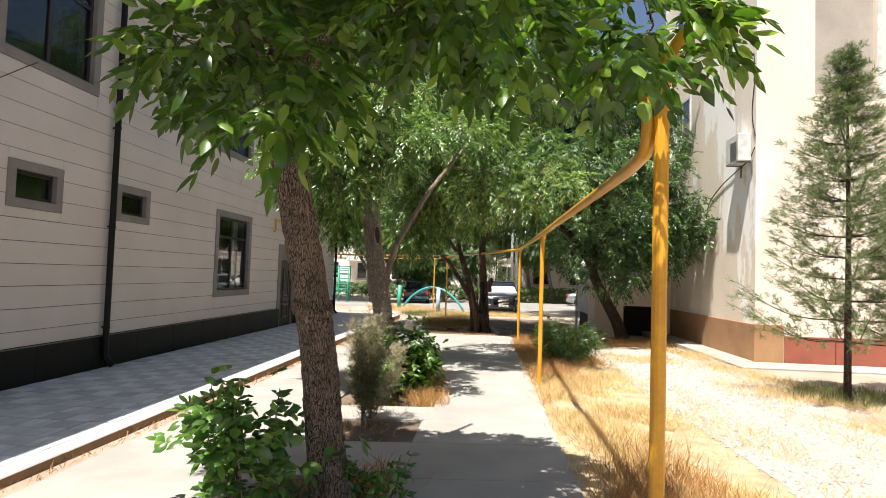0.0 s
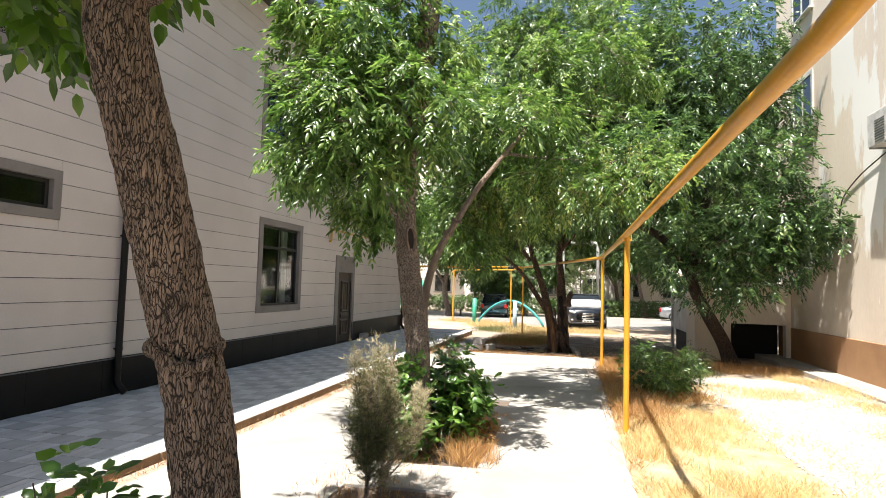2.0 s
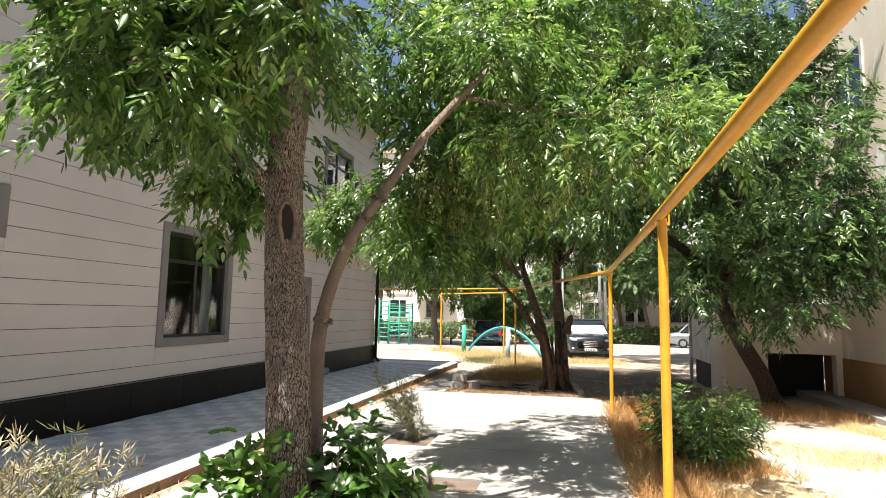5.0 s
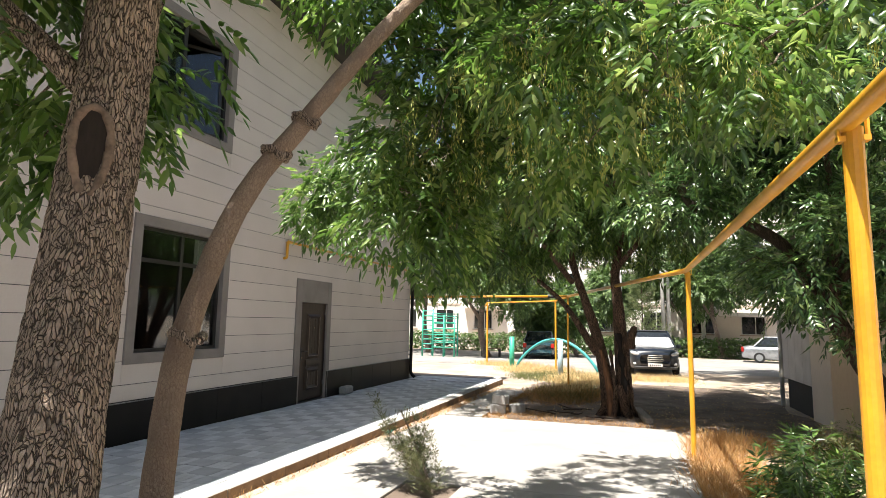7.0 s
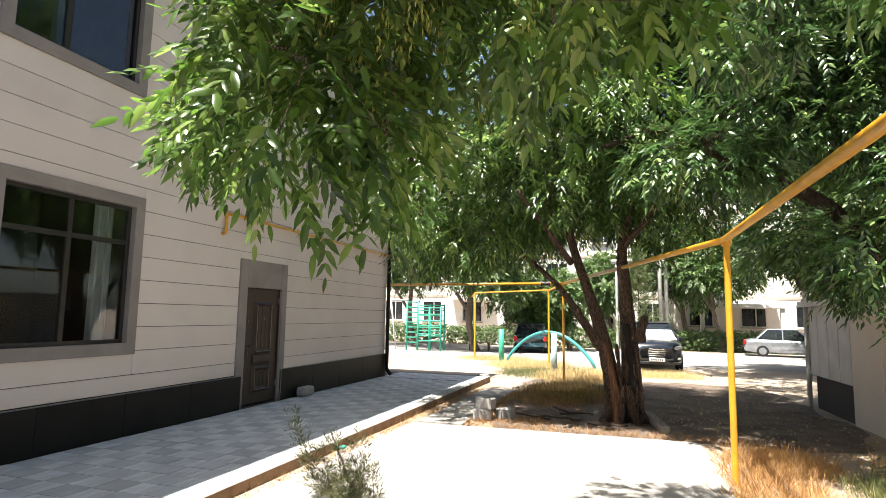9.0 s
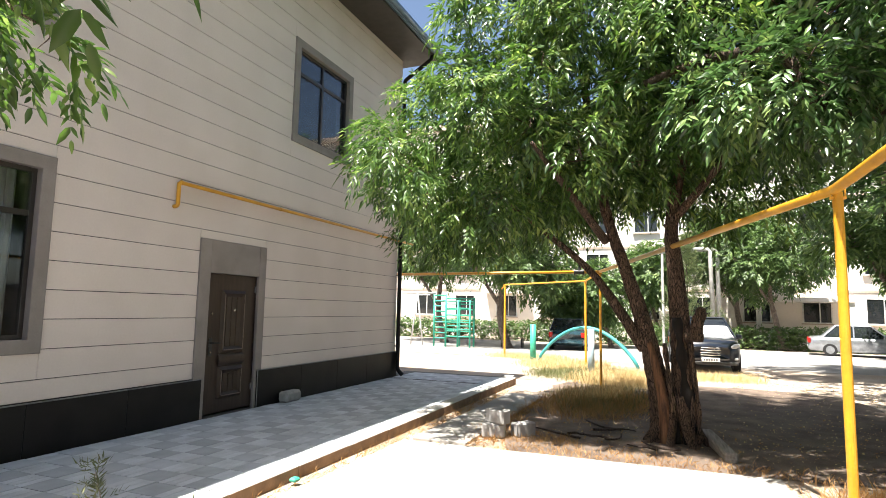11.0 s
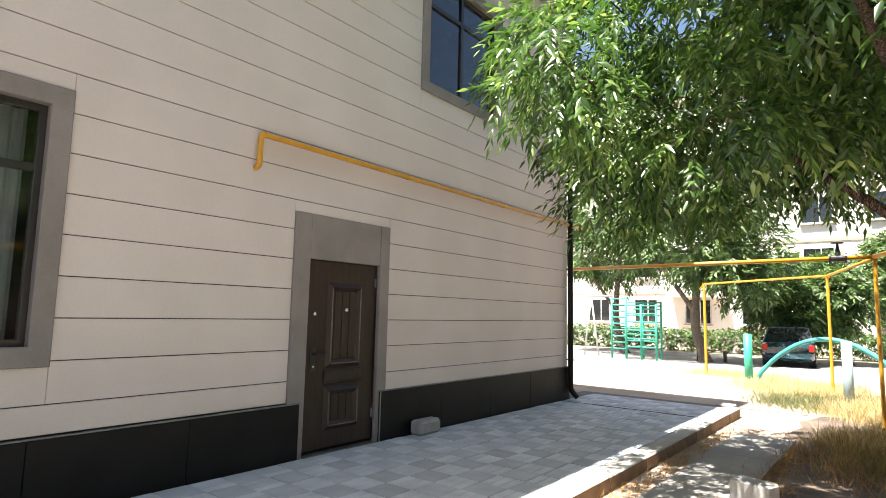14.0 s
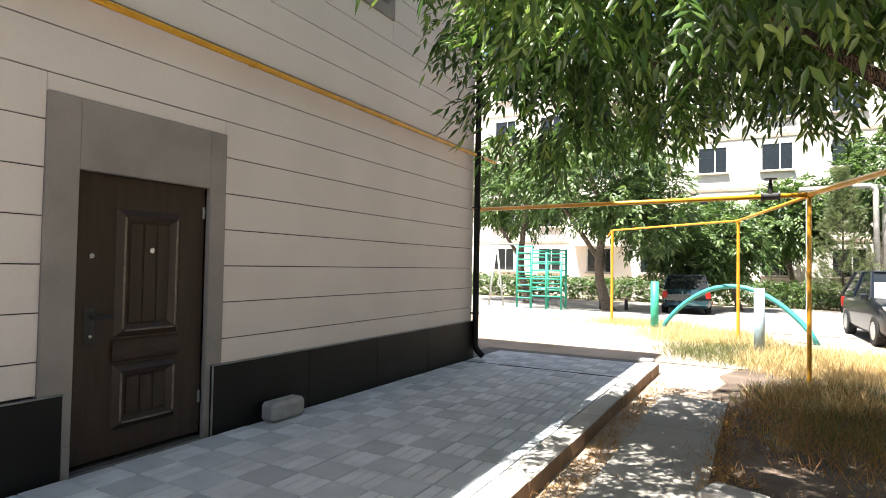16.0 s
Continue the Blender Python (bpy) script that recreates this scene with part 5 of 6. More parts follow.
# far trees
FAR = [((13, 3), [(13, 3.0), (13, 6.5)], 0.2, [(13, 3, 5.5, 3.0, 3.4, 3.0)], 58), ((14, -5), [(14, 3.0), (14, 6.5)], 0.2, [(14, -5, 5.5, 3.0, 3.6, 3.2)], 59), ((15, 9), [(15, 3.0), (15, 6.5)], 0.2, [(15, 8, 6, 2.6, 2.8, 3.2)], 60),
       ((-8.2, 38.5), [(-8.0, 3.4), (-8.8, 6.0)], 0.22, [(-8.2, 38.5, 5.0, 3.2, 2.6, 2.2), (-6.6, 38.5, 3.6, 2.0, 1.8, 1.3)], 51),
       ((-12.5, 41), [(-12.3, 3.2), (-12.0, 6.0)], 0.2, [(-12.5, 41, 5.2, 3.0, 2.6, 2.4)], 52),
       ((-3.6, 42), [(-3.5, 2.0), (-3.6, 3.6)], 0.12, [(-3.9, 42, 2.4, 1.6, 1.4, 1.5), (-5.2, 41.6, 2.2, 1.4, 1.2, 1.5)], 53),
       ((6.5, 33), [(6.4, 3.0), (6.2, 6.5)], 0.2, [(6.3, 32, 5.0, 3.0, 2.6, 2.4), (8.5, 32, 3.8, 2.4, 2.2, 1.8)], 54),
       ((11.0, 37), [(11.0, 3.0), (11.3, 7.0)], 0.24, [(11, 37, 5.6, 3.6, 3.0, 3.0), (14, 37, 5.0, 3.0, 3.0, 3.0)], 55),
       ((4.8, 45.6), [(4.7, 2.6), (4.8, 5.0)], 0.16, [(4.8, 45.8, 4.4, 2.6, 1.8, 2.0)], 61), ((-1.2, 47.2), [(-1.2, 2.4), (-1.1, 4.6)], 0.14, [(-1.2, 47.2, 3.8, 1.8, 1.4, 1.8)], 62),
       ((9.8, 39.5), [(9.7, 2.6), (9.8, 5.0)], 0.16, [(9.8, 39.5, 4.4, 2.4, 2.2, 2.0)], 63),
       ((3.2, 47), [(3.2, 3.0), (3.3, 6.5)], 0.18, [(3.2, 47, 5.6, 2.6, 2.2, 2.4)], 56),
       ((8.5, 26.5), [(8.4, 3.4), (8.0, 7.0)], 0.2, [(8.2, 26.5, 6.0, 2.6, 2.4, 2.6), (6.2, 25.6, 4.8, 1.6, 1.6, 1.2), (4.2, 27.0, 6.8, 2.4, 2.2, 1.0), (2.6, 29.5, 7.2, 2.2, 2.2, 1.0), (5.6, 30.2, 6.6, 2.2, 2.0, 1.2), (6.6, 27.0, 9.2, 2.8, 2.4, 1.8), (8.6, 24.2, 8.8, 2.4, 2.2, 2.0)], 57)]
for (x, y), up, r, hulls, seed in FAR:
    z = ground_z(y, x)
    make_tree("far_tree", "leafy yard tree with a pale trunk", (x, y, z),
              [([(x + 0.5, y, z - 0.1), (x + 0.1, y, 1.2), (up[0][0], y, up[0][1]), (up[1][0], y, up[1][1])], r, r * 0.4),
               ([(x + 0.1, y, 1.6), (x - 1.0, y - 0.5, 3.4), (x - 1.8, y - 0.6, 4.4)], r * 0.5, r * 0.2)],
              hulls, seed, 90 + 24 * len(hulls), 18, 0.58, LEAF_FAR, BARK_B, leaflets=7, rachis=0.4, length=0.24, width=0.40, seg=10)


# ---- shrubs ----
def shrub(name, label, x, y, w, h, seed, leaf, n, length, width, stems=9, leaflets=5, rachis=0.1, low=0.25, lean=(0, 0)):
    """A shrub of thin stems that carry loose leaves."""
    rng = np.random.default_rng(seed)
    z = ground_z(y, x)
    s = thing(name, label, "shrub", (x, y, z))
    g = Geo()
    P, D = [], []
    for i in range(stems):
        a, r = rng.uniform(0, 6.28), w * math.sqrt(rng.uniform(0.05, 1))
        hh = h * rng.uniform(0.6, 1.0) * (1 - 0.3 * (r / w) ** 2)
        tip = Vector((x + r * math.cos(a) + lean[0], y + r * math.sin(a) + lean[1], z + hh))
        root = Vector((x + 0.25 * r * math.cos(a), y + 0.25 * r * math.sin(a), z - 0.02))
        mid = (root + tip) / 2 + Vector((0.12 * r * math.cos(a), 0.12 * r * math.sin(a), 0.08 * hh))
        line = curve_pts([root, mid, tip], 6)
        g.tube(line, [0.011 * (1 - 0.7 * k / 12) for k in range(13)], 5, caps=False)
        for q in range(n // stems):
            t = rng.uniform(low, 1.0)
            p = line[min(12, int(t * 12))]
            P.append(np.array(p) + rng.normal(0, 0.075 * w / 0.5, 3))
            D.append(np.array((math.cos(a), math.sin(a), 0.4)) + rng.normal(0, 0.6, 3))
    part("stemwork", g, BARK_B, s, smooth=True)
    me = sprays(rng, np.array(P), unit(np.array(D)), leaflets, rachis, length, width, leaf, "leaves", 0.15, 0.2)
    me.transform(Matrix.Translation(-Vector((x, y, z))))
    part("leaves", me, leaf, s)
    return s


def thuja(label, x, y, h, w, seed, leaf, n, lean=(0, 0)):
    """A thin, feathery conifer shrub of upright sprays."""
    rng = np.random.default_rng(seed)
    z = ground_z(y, x)
    s = thing("thuja_shrub", label, "shrub", (x, y, z))
    g = Geo()
    P, D = [], []
    for i in range(26):
        a = rng.uniform(0, 6.28)
        t = rng.uniform(0.0, 0.72)
        root = Vector((x + lean[0] * t, y + lean[1] * t, z + h * 0.6 * t))
        ln = h * rng.uniform(0.25, 0.5)
        tip = root + Vector((math.cos(a) * w * rng.uniform(0.5, 1.0) + lean[0] * 0.4, math.sin(a) * w * rng.uniform(0.5, 1), ln))
        line = curve_pts([root, (root + tip) / 2 + Vector((math.cos(a) * w * 0.25, math.sin(a) * w * 0.25, -0.03)), tip], 5)
        g.tube(line, [0.007 * (1 - 0.08 * k) for k in range(11)], 4, caps=False)
        for q in range(n // 26):
            k = int(rng.integers(1, 11))
            P.append(np.array(line[k]) + rng.normal(0, 0.022, 3))
            d = np.array(line[k] - line[k - 1])
            D.append(d / np.linalg.norm(d) + rng.normal(0, 0.35, 3))
    g.tube(curve_pts([(x, y, z - 0.05), (x + lean[0] * 0.4, y + lean[1] * 0.4, z + h * 0.35), (x + lean[0], y + lean[1], z + h * 0.8)], 5), [0.02 - 0.0014 * k for k in range(11)], 6)
    part("stemwork", g, BARK_B, s, smooth=True)
    me = sprays(rng, np.array(P), unit(np.array(D)), 7, 0.09, 0.045, 0.16, leaf, "sprays", -0.1, -0.25)
    me.transform(Matrix.Translation(-Vector((x, y, z))))
    part("sprays", me, leaf, s)


shrub("lilac_shrub", "round-leaved green shrub at the foot of the ash trunk", -1.6, 3.95, 0.58, 1.12, 61, LEAF_LILAC, 340, 0.095, 0.75, 11, 3, 0.09)
shrub("lilac_shrub", "small green shoots beside the ash trunk", -0.8, 4.05, 0.28, 0.5, 69, LEAF_LILAC, 120, 0.07, 0.6, 8, 3, 0.07)
shrub("lilac_shrub", "lush green shrub in the planting bed", -1.15, 7.95, 0.62, 1.18, 62, LEAF_LILAC, 1000, 0.09, 0.6, 14, 5, 0.12)
shrub("weed_clump", "low brown-green weeds in the planting bed", -0.85, 8.5, 0.32, 0.4, 63, STRAW_R, 260, 0.07, 0.25, 14, 5, 0.1, 0.1)
thuja("half-dry feathery thuja shrub in the bed", -1.3, 6.45, 1.62, 0.4, 64, DEADTWIG, 1400, (0.1, 0))
thuja("thin greyish thuja shrub beside the dry one", -1.32, 6.2, 1.4, 0.2, 65, THUJA, 1300, (0.0, 0.05))
thuja("small leaning thuja in a path pit", -1.88, 12.8, 1.05, 0.26, 66, THUJA, 1000, (-0.42, 0.05))
shrub("verge_shrub", "green narrow-leaved shrub in dry grass", 1.7, 12.4, 0.6, 0.95, 67, LEAF_C, 800, 0.11, 0.2, 18, 7, 0.16, 0.15)
shrub("verge_shrub", "green weeds beside the annex", 2.9, 16.2, 0.5, 0.6, 68, WEED, 420, 0.09, 0.25, 16, 5, 0.12, 0.1)


def pine(x, y, h, seed):
    """A young pine: straight trunk, whorls of boughs, bottle-brush needles."""
    rng = np.random.default_rng(seed)
    z = ground_z(y, x)
    t = thing("pine_tree", "young pine with loose grey-green needles", "tree", (x, y, z))
    g = Geo()
    g.tube([(x, y, z - 0.1), (x + 0.02, y, z + h * 0.5), (x, y, z + h)], [0.055, 0.035, 0.008], 10)
    part("trunk", g, BARK_D, t, smooth=True)
    g, P, D = Geo(), [], []
    k = 0.9
    while k < h:
        r = (h - k) * 0.30 + 0.22
        for i in range(6):
            a = i * 1.047 + k * 5 + rng.uniform(-0.3, 0.3)
            d = Vector((math.cos(a), math.sin(a), 0))
            R = r * rng.uniform(0.7, 1.1)
            line = curve_pts([Vector((x, y, z + k)), Vector((x, y, z + k + 0.06)) + d * R * 0.5, Vector((x, y, z + k + 0.28 * R + 0.05)) + d * R], 6)
            g.tube(line, [0.012 * (1 - 0.06 * j) for j in range(13)], 5, caps=False)
            for j in range(5, 13):
                for s in range(3):
                    q = Vector(line[j]) + Vector(rng.normal(0, 0.04, 3))
                    sd = Vector(rng.normal(0, 1, 3)).normalized() * rng.uniform(0, 0.22)
                    P.append(np.array(q + sd)), D.append(np.array(d + sd * 2 + Vector((0, 0, 0.5))))
        k += rng.uniform(0.24, 0.34)
    part("boughwork", g, BARK_D, t, smooth=True, kind="stuff")
    P, D = np.array(P), unit(np.array(D))
    n = 22
    k = np.repeat(np.arange(len(P)), n)
    d = unit(D[k] + rng.normal(0, 0.75, (len(k), 3)))
    b = P[k] - D[k] * rng.uniform(0, 0.13, (len(k), 1))
    sd = unit(np.cross(d, rng.normal(0, 1, (len(k), 3))))
    ln = rng.uniform(0.07, 0.12, len(k))
    me = leaf_mesh("needles", b, d, sd, ln, np.full(len(k), 0.009), np.full((len(k), 1), 0.0), NEEDLE)
    me.transform(Matrix.Translation(-Vector((x, y, z))))
    part("needles", me, NEEDLE, t)


pine(5.45, 9.15, 5.2, 71)
pine(6.9, 9.6, 4.2, 72)
pine(0.6, 44.0, 6.0, 73)


# ---- grass ----
def grass(name, label, patches, seed, blades, h, material, lean=0.45, w=0.006, category="grass", thin=-9.0):
    """Grass blades in ellipses (x, y, rx, ry, weight), joined as one mesh."""
    rng = np.random.default_rng(seed)
    q = np.array(patches)
    pk = rng.choice(len(q), blades, p=q[:, 4] / q[:, 4].sum())
    a, r = rng.uniform(0, 2 * np.pi, blades), np.sqrt(rng.uniform(0, 1, blades)) * rng.uniform(0.75, 1.12, blades)
    x, y = q[pk, 0] + q[pk, 2] * r * np.cos(a), q[pk, 1] + q[pk, 3] * r * np.sin(a)
    tuft = rng.normal(0, 0.06, (blades, 2))
    gx_, gy_ = np.round(x / 0.22) * 0.22, np.round(y / 0.22) * 0.22
    keep = rng.uniform(0, 1, blades) < 0.55
    x = np.where(keep, gx_ + tuft[:, 0] + 0.1 * np.sin(gy_ * 37), x)
    y = np.where(keep, gy_ + tuft[:, 1] + 0.1 * np.sin(gx_ * 41), y)
    bare = np.sin(2.3 * x + 1.6 * np.sin(1.9 * y)) + np.sin(2.1 * y + 1.4 * np.sin(2.7 * x)) + 0.6 * np.sin(7.1 * x + 5.3 * y)
    stay = bare + rng.normal(0, 0.55, blades) > thin
    x, y, blades = x[stay], y[stay], int(stay.sum())
    z = ground_z(y, x)
    b = np.stack([x, y, z - 0.01], 1)
    d = unit(np.concatenate([rng.normal(0, lean, (blades, 2)), np.ones((blades, 1))], 1))
    s = unit(np.cross(d, rng.normal(0, 1, (blades, 3))))
    ln = h * rng.uniform(0.4, 1.15, blades)
    me = leaf_mesh(name, b, d, s, ln, np.full(blades, w), rng.uniform(0.05, 0.35, (blades, 1)), material)
    return part(name, me, material, None, label, category=category, kind="stuff")


grass("dry_grass", "golden dry grass on the verge beside the path", [(1.5, 3, 0.75, 3.5, 3), (1.5, 8, 0.72, 2.6, 3), (1.7, 11.5, 0.9, 2.2, 2), (1.7, -3, 0.8, 3, 1), (5.0, 9, 0.7, 4, 1.6), (5.0, 15, 0.6, 2.6, 1), (3.2, 13.4, 1.2, 0.8, 0.5), (2.6, 6, 0.7, 5, 0.7), (4.3, 7, 0.6, 6, 0.5)],
      81, 110000, 0.2, STRAW, 0.6, 0.006, thin=-0.15)
grass("rusty_grass", "rust-brown dry grass round the pipe posts", [(1.2, 10.6, 0.4, 1.0, 1), (1.2, 14.6, 0.5, 2.2, 2), (1.5, 16.9, 0.6, 0.8, 1), (1.6, 12.2, 0.9, 0.7, 1), (4.0, 17.0, 1.5, 1.0, 1.4), (1.0, 3.2, 0.3, 1.5, 0.7), (1.5, 4.2, 0.5, 1.6, 1.6), (-0.82, 7.85, 0.2, 0.45, 0.7), (-0.95, 8.9, 0.25, 0.4, 0.4), (-0.95, 4.4, 0.25, 0.4, 0.3), (-1.6, 22.6, 1.1, 2.2, 1.6)],
      82, 24000, 0.3, STRAW_R, 0.5, 0.007)
grass("tall_dry_grass", "tall yellow-green dry grass under the old tree", [(-1.8, 23.6, 0.7, 0.9, 0.35), (-1.4, 27, 1.4, 2.2, 3), (-3.6, 30.5, 1.6, 1.8, 2), (0.8, 28.6, 1.4, 0.7, 1), (-5.5, 33.0, 1.6, 0.8, 1)],
      83, 16000, 0.34, STRAW, 0.4, 0.010)
grass("green_weeds", "thin green weeds among the dry stalks", [(-1.6, 23.2, 1.0, 2.2, 0.8), (-2.6, 28, 1.6, 2, 2), (2.6, 15.8, 0.7, 0.8, 0.8), (5.6, 9.4, 0.8, 0.7, 0.8)],
      84, 12000, 0.26, WEED, 0.5, 0.010)
grass("bed_weeds", "sparse dry weeds in the planting beds", [(-1.3, 4.0, 0.5, 0.8, 1), (-1.5, 7.0, 0.6, 1, 1), (-1.4, 9.4, 0.6, 1.4, 2), (-3.69, 8, 0.06, 11, 1.3), (-3.66, 20, 0.1, 4, 0.8), (-2.2, 18.9, 0.8, 0.4, 0.8)],
      85, 9000, 0.13, STRAW_R, 0.6, 0.006)
grass("leaf_litter", "scattered dry leaves and twigs on the soil", [(-0.8, 19.8, 2.2, 1.8, 5), (-1.2, 18.6, 1.6, 0.5, 1.2), (-1.9, 22.4, 1.2, 2.4, 2), (2.2, 20, 1.5, 3, 5), (4.0, 17.6, 1.6, 1.4, 1), (-3.3, 21, 0.4, 3, 1.2), (-3.67, 19, 0.1, 6, 1.2), (-2.6, 20.5, 0.5, 2.5, 1.6)],
      86, 30000, 0.045, STRAW_R, 3.0, 0.03, "litter")

# real litter, made pale and plentiful to imitate missing sun flecks on the soil
grass("pale_litter", "pale dry leaves and straw that also stand in for sun dapples", [(2.2, 21, 1.9, 4.5, 4), (-0.6, 20.0, 2.2, 2.0, 2), (-2.8, 20.6, 0.25, 2.4, 1.2), (1.6, 15.8, 0.8, 1.8, 1), (2.6, 27, 2.0, 2.5, 1.5)],
      87, 14000, 0.055, STRAW, 3.0, 0.028, "litter")
grass("edge_tufts", "low dry tufts along the broken path edge", [(-2.72, 20.5, 0.09, 2.4, 1.2), (-0.6, 18.2, 2.1, 0.3, 0.7), (0.86, 12, 0.08, 6, 1.5)],
      88, 5000, 0.14, STRAW_R, 0.7, 0.007)


# ---- clutter under the old tree ----
def block(x, y, z, rz, label):
    g = Geo()
    g.box(-0.16, 0.16, -0.09, 0.09, 0, 0.19, 0, 0.018)
    ob = part("cement_block", g, BLOCK, None, label, category="block", group="cement blocks")
    ob.matrix_world = pose(x, y, z, 0, 0, rz)


zb = ground_z(18.8, -2.5)
block(-2.58, 18.78, zb + 0.001, 12, "grey cement block lying on dusty soil")
block(-2.53, 18.80, zb + 0.191, -20, "grey cement block resting on another")
block(-2.22, 19.02, zb + 0.001, 55, "grey cement block half sunk in leaf litter")
g = Geo()
g.box(-0.075, 0.075, -0.72, 0.72, 0, 0.13, 0, 0.02)
for i, v in enumerate(g.v):
    q = noise.noise(Vector((v[0] * 9, v[1] * 2.3, v[2] * 9))) * 0.02
    g.v[i] = (v[0] + q, v[1], v[2] + q * 0.6 if v[2] > 0.05 else v[2])
beam = part("timber", g, WOODGREY, None, "short grey weathered timber lying on the soil", category="timber")
beam.matrix_world = pose(0.25, 19.3, ground_z(19.3, 0.25) + 0.008, 0, 0, 8)
rng = np.random.default_rng(77)
for k in range(9):
    x, y, a, ln = rng.uniform(-1.7, 0.1), rng.uniform(18.5, 20.3), rng.uniform(0, 3.1), rng.uniform(0.35, 1.1)
    line = [(x + ln * t * math.cos(a) + 0.04 * math.sin(t * 5 + k), y + ln * t * math.sin(a), ground_z(y + ln * t * math.sin(a), x + ln * t * math.cos(a)) + 0.022 + 0.03 * math.sin(3 * t + k) ** 2) for t in (0, 0.33, 0.66, 1)]
    g = Geo()
    g.tube(curve_pts(line, 4), [0.019 - 0.001 * i for i in range(13)], 6)
    part("fallen_branch", g, BARK_D, None, "thin dark fallen branch on the soil", category="branch", group="fallen branches", smooth=True)


# ---- cars ----
def car(name, label, x, y, rz, L, W, H, paint, suv=True, shade=False):
    """A parked car lofted from cross-sections, front along -y."""
    z = ground_z(y) + 0.012
    c = thing(name, label, "car", (0, 0, 0))
    sec = [(0.0, 0.80, 0.42, 0.72), (0.03, 0.9, 0.3, 0.88), (0.10, 0.97, 0.24, 0.97), (0.27, 1.0, 0.22, 1.06), (0.6, 1.0, 0.22, 1.08), (0.9, 0.98, 0.24, 1.08), (0.98, 0.93, 0.3, 1.0), (1.0, 0.86, 0.4, 0.86)]
    if suv:
        sec = [(0.0, 0.60, 0.46, 0.80), (0.012, 0.74, 0.36, 0.90), (0.035, 0.86, 0.29, 0.97), (0.075, 0.94, 0.25, 1.02), (0.14, 0.985, 0.23, 1.06), (0.22, 1.0, 0.22, 1.10), (0.29, 1.0, 0.22, 1.14),
               (0.6, 1.0, 0.22, 1.12), (0.88, 0.98, 0.24, 1.12), (0.96, 0.94, 0.28, 1.06), (0.99, 0.88, 0.36, 0.95), (1.0, 0.8, 0.45, 0.82)]
    k = H / 1.72
    g, rows = Geo(), []
    for t, w, zb, zt in sec:
        yy, hw = -L / 2 + L * t, W / 2 * w
        zb, zt = zb * k, zt * k
        ring_ = [(-hw * 0.9, zb), (-hw, zb + 0.12), (-hw, zt - 0.2), (-hw * 0.95, zt - 0.05), (-hw * 0.82, zt), (0, zt + 0.03), (hw * 0.82, zt), (hw * 0.95, zt - 0.05), (hw, zt - 0.2), (hw, zb + 0.12), (hw * 0.9, zb)]
        rows.append([(a, yy, b) for a, b in ring_])
    n = 11
    for r in rows:
        g.v += r
    for i in range(len(rows) - 1):
        for j in range(n):
            g.f.append((i * n + j, i * n + (j + 1) % n, (i + 1) * n + (j + 1) % n, (i + 1) * n + j))
    g.f += [tuple(range(n)), tuple(reversed(range(n * (len(rows) - 1), n * len(rows))))]
    g.m = [0] * len(g.f)
    body = part("body", g, paint, c, smooth=True)
    tail = 0.95 if suv else 0.86
    y1, y2, y3, y4 = -L / 2 + L * (0.25 if suv else 0.29), -L / 2 + L * (0.44 if suv else 0.43), -L / 2 + L * (tail - 0.12), -L / 2 + L * tail
    b, t, hb, ht = 1.05 * k, H, W / 2 * (0.96 if suv else 0.93), W / 2 * 0.74
    g = Geo()
    P = [[(-hb, y1, b), (hb, y1, b)], [(-ht, y2, t - 0.06), (ht, y2, t - 0.06)], [(-ht, y3, t - 0.04), (ht, y3, t - 0.04)], [(-hb, y4, b), (hb, y4, b)]]
    g.face([P[1][0], P[1][1], P[2][1], P[2][0]])
    for s in (0, 1):
        g.face([P[0][s], P[1][s], P[2][s], P[3][s]])
    g.face([P[2][0], P[2][1], P[3][1], P[3][0]])
    g.face([P[0][0], P[0][1], P[1][1], P[1][0]])
    part("cabin", g, CARGLASS, c, "dark tinted glass")
    g = Geo()
    g.box(-ht - 0.02, ht + 0.02, y2 - 0.02, y3 + 0.05, t - 0.06, t, 0, 0.025)
    part("roof", g, paint, c)
    for s in (-1, 1):
        for a, q in (((hb + 0.01, y1, b), (ht + 0.015, y2, t - 0.04)), ((ht + 0.015, y3, t - 0.04), (hb + 0.01, y4, b)), ((hb + 0.01, (y2 + y3) / 2, b), (ht + 0.01, (y2 + y3) / 2, t - 0.03))):
            g = Geo()
            g.tube([(s * a[0], a[1], a[2]), (s * q[0], q[1], q[2])], 0.035, 6)
            part("pillar", g, paint, c)
    if shade:
        g = Geo()
        g.face([(-hb * 0.95, y1 - 0.012, b + 0.03), (hb * 0.95, y1 - 0.012, b + 0.03), (ht * 0.97, y2 - 0.03, t - 0.1), (-ht * 0.97, y2 - 0.03, t - 0.1)])
        part("sunshade", g, SUNSHADE, c, "silver sunshade behind the windscreen")
    f = -L / 2
    for i in range(5):
        g = Geo()
        hw = W * (0.24 + 0.035 * math.sin(i * 0.8))
        g.tube(curve_pts([(-hw, f + 0.05, (0.49 + i * 0.075) * k), (0, f - 0.025, (0.48 + i * 0.075) * k), (hw, f + 0.05, (0.49 + i * 0.075) * k)], 5), 0.013, 6)
        part("grille_bar", g, CHROME, c, "chrome grille bar")
    g = Geo()
    g.box(-W * 0.29, W * 0.29, f + 0.004, f + 0.1, 0.44 * k, 0.84 * k, 0, 0.03)
    part("grille_back", g, BLACK, c)
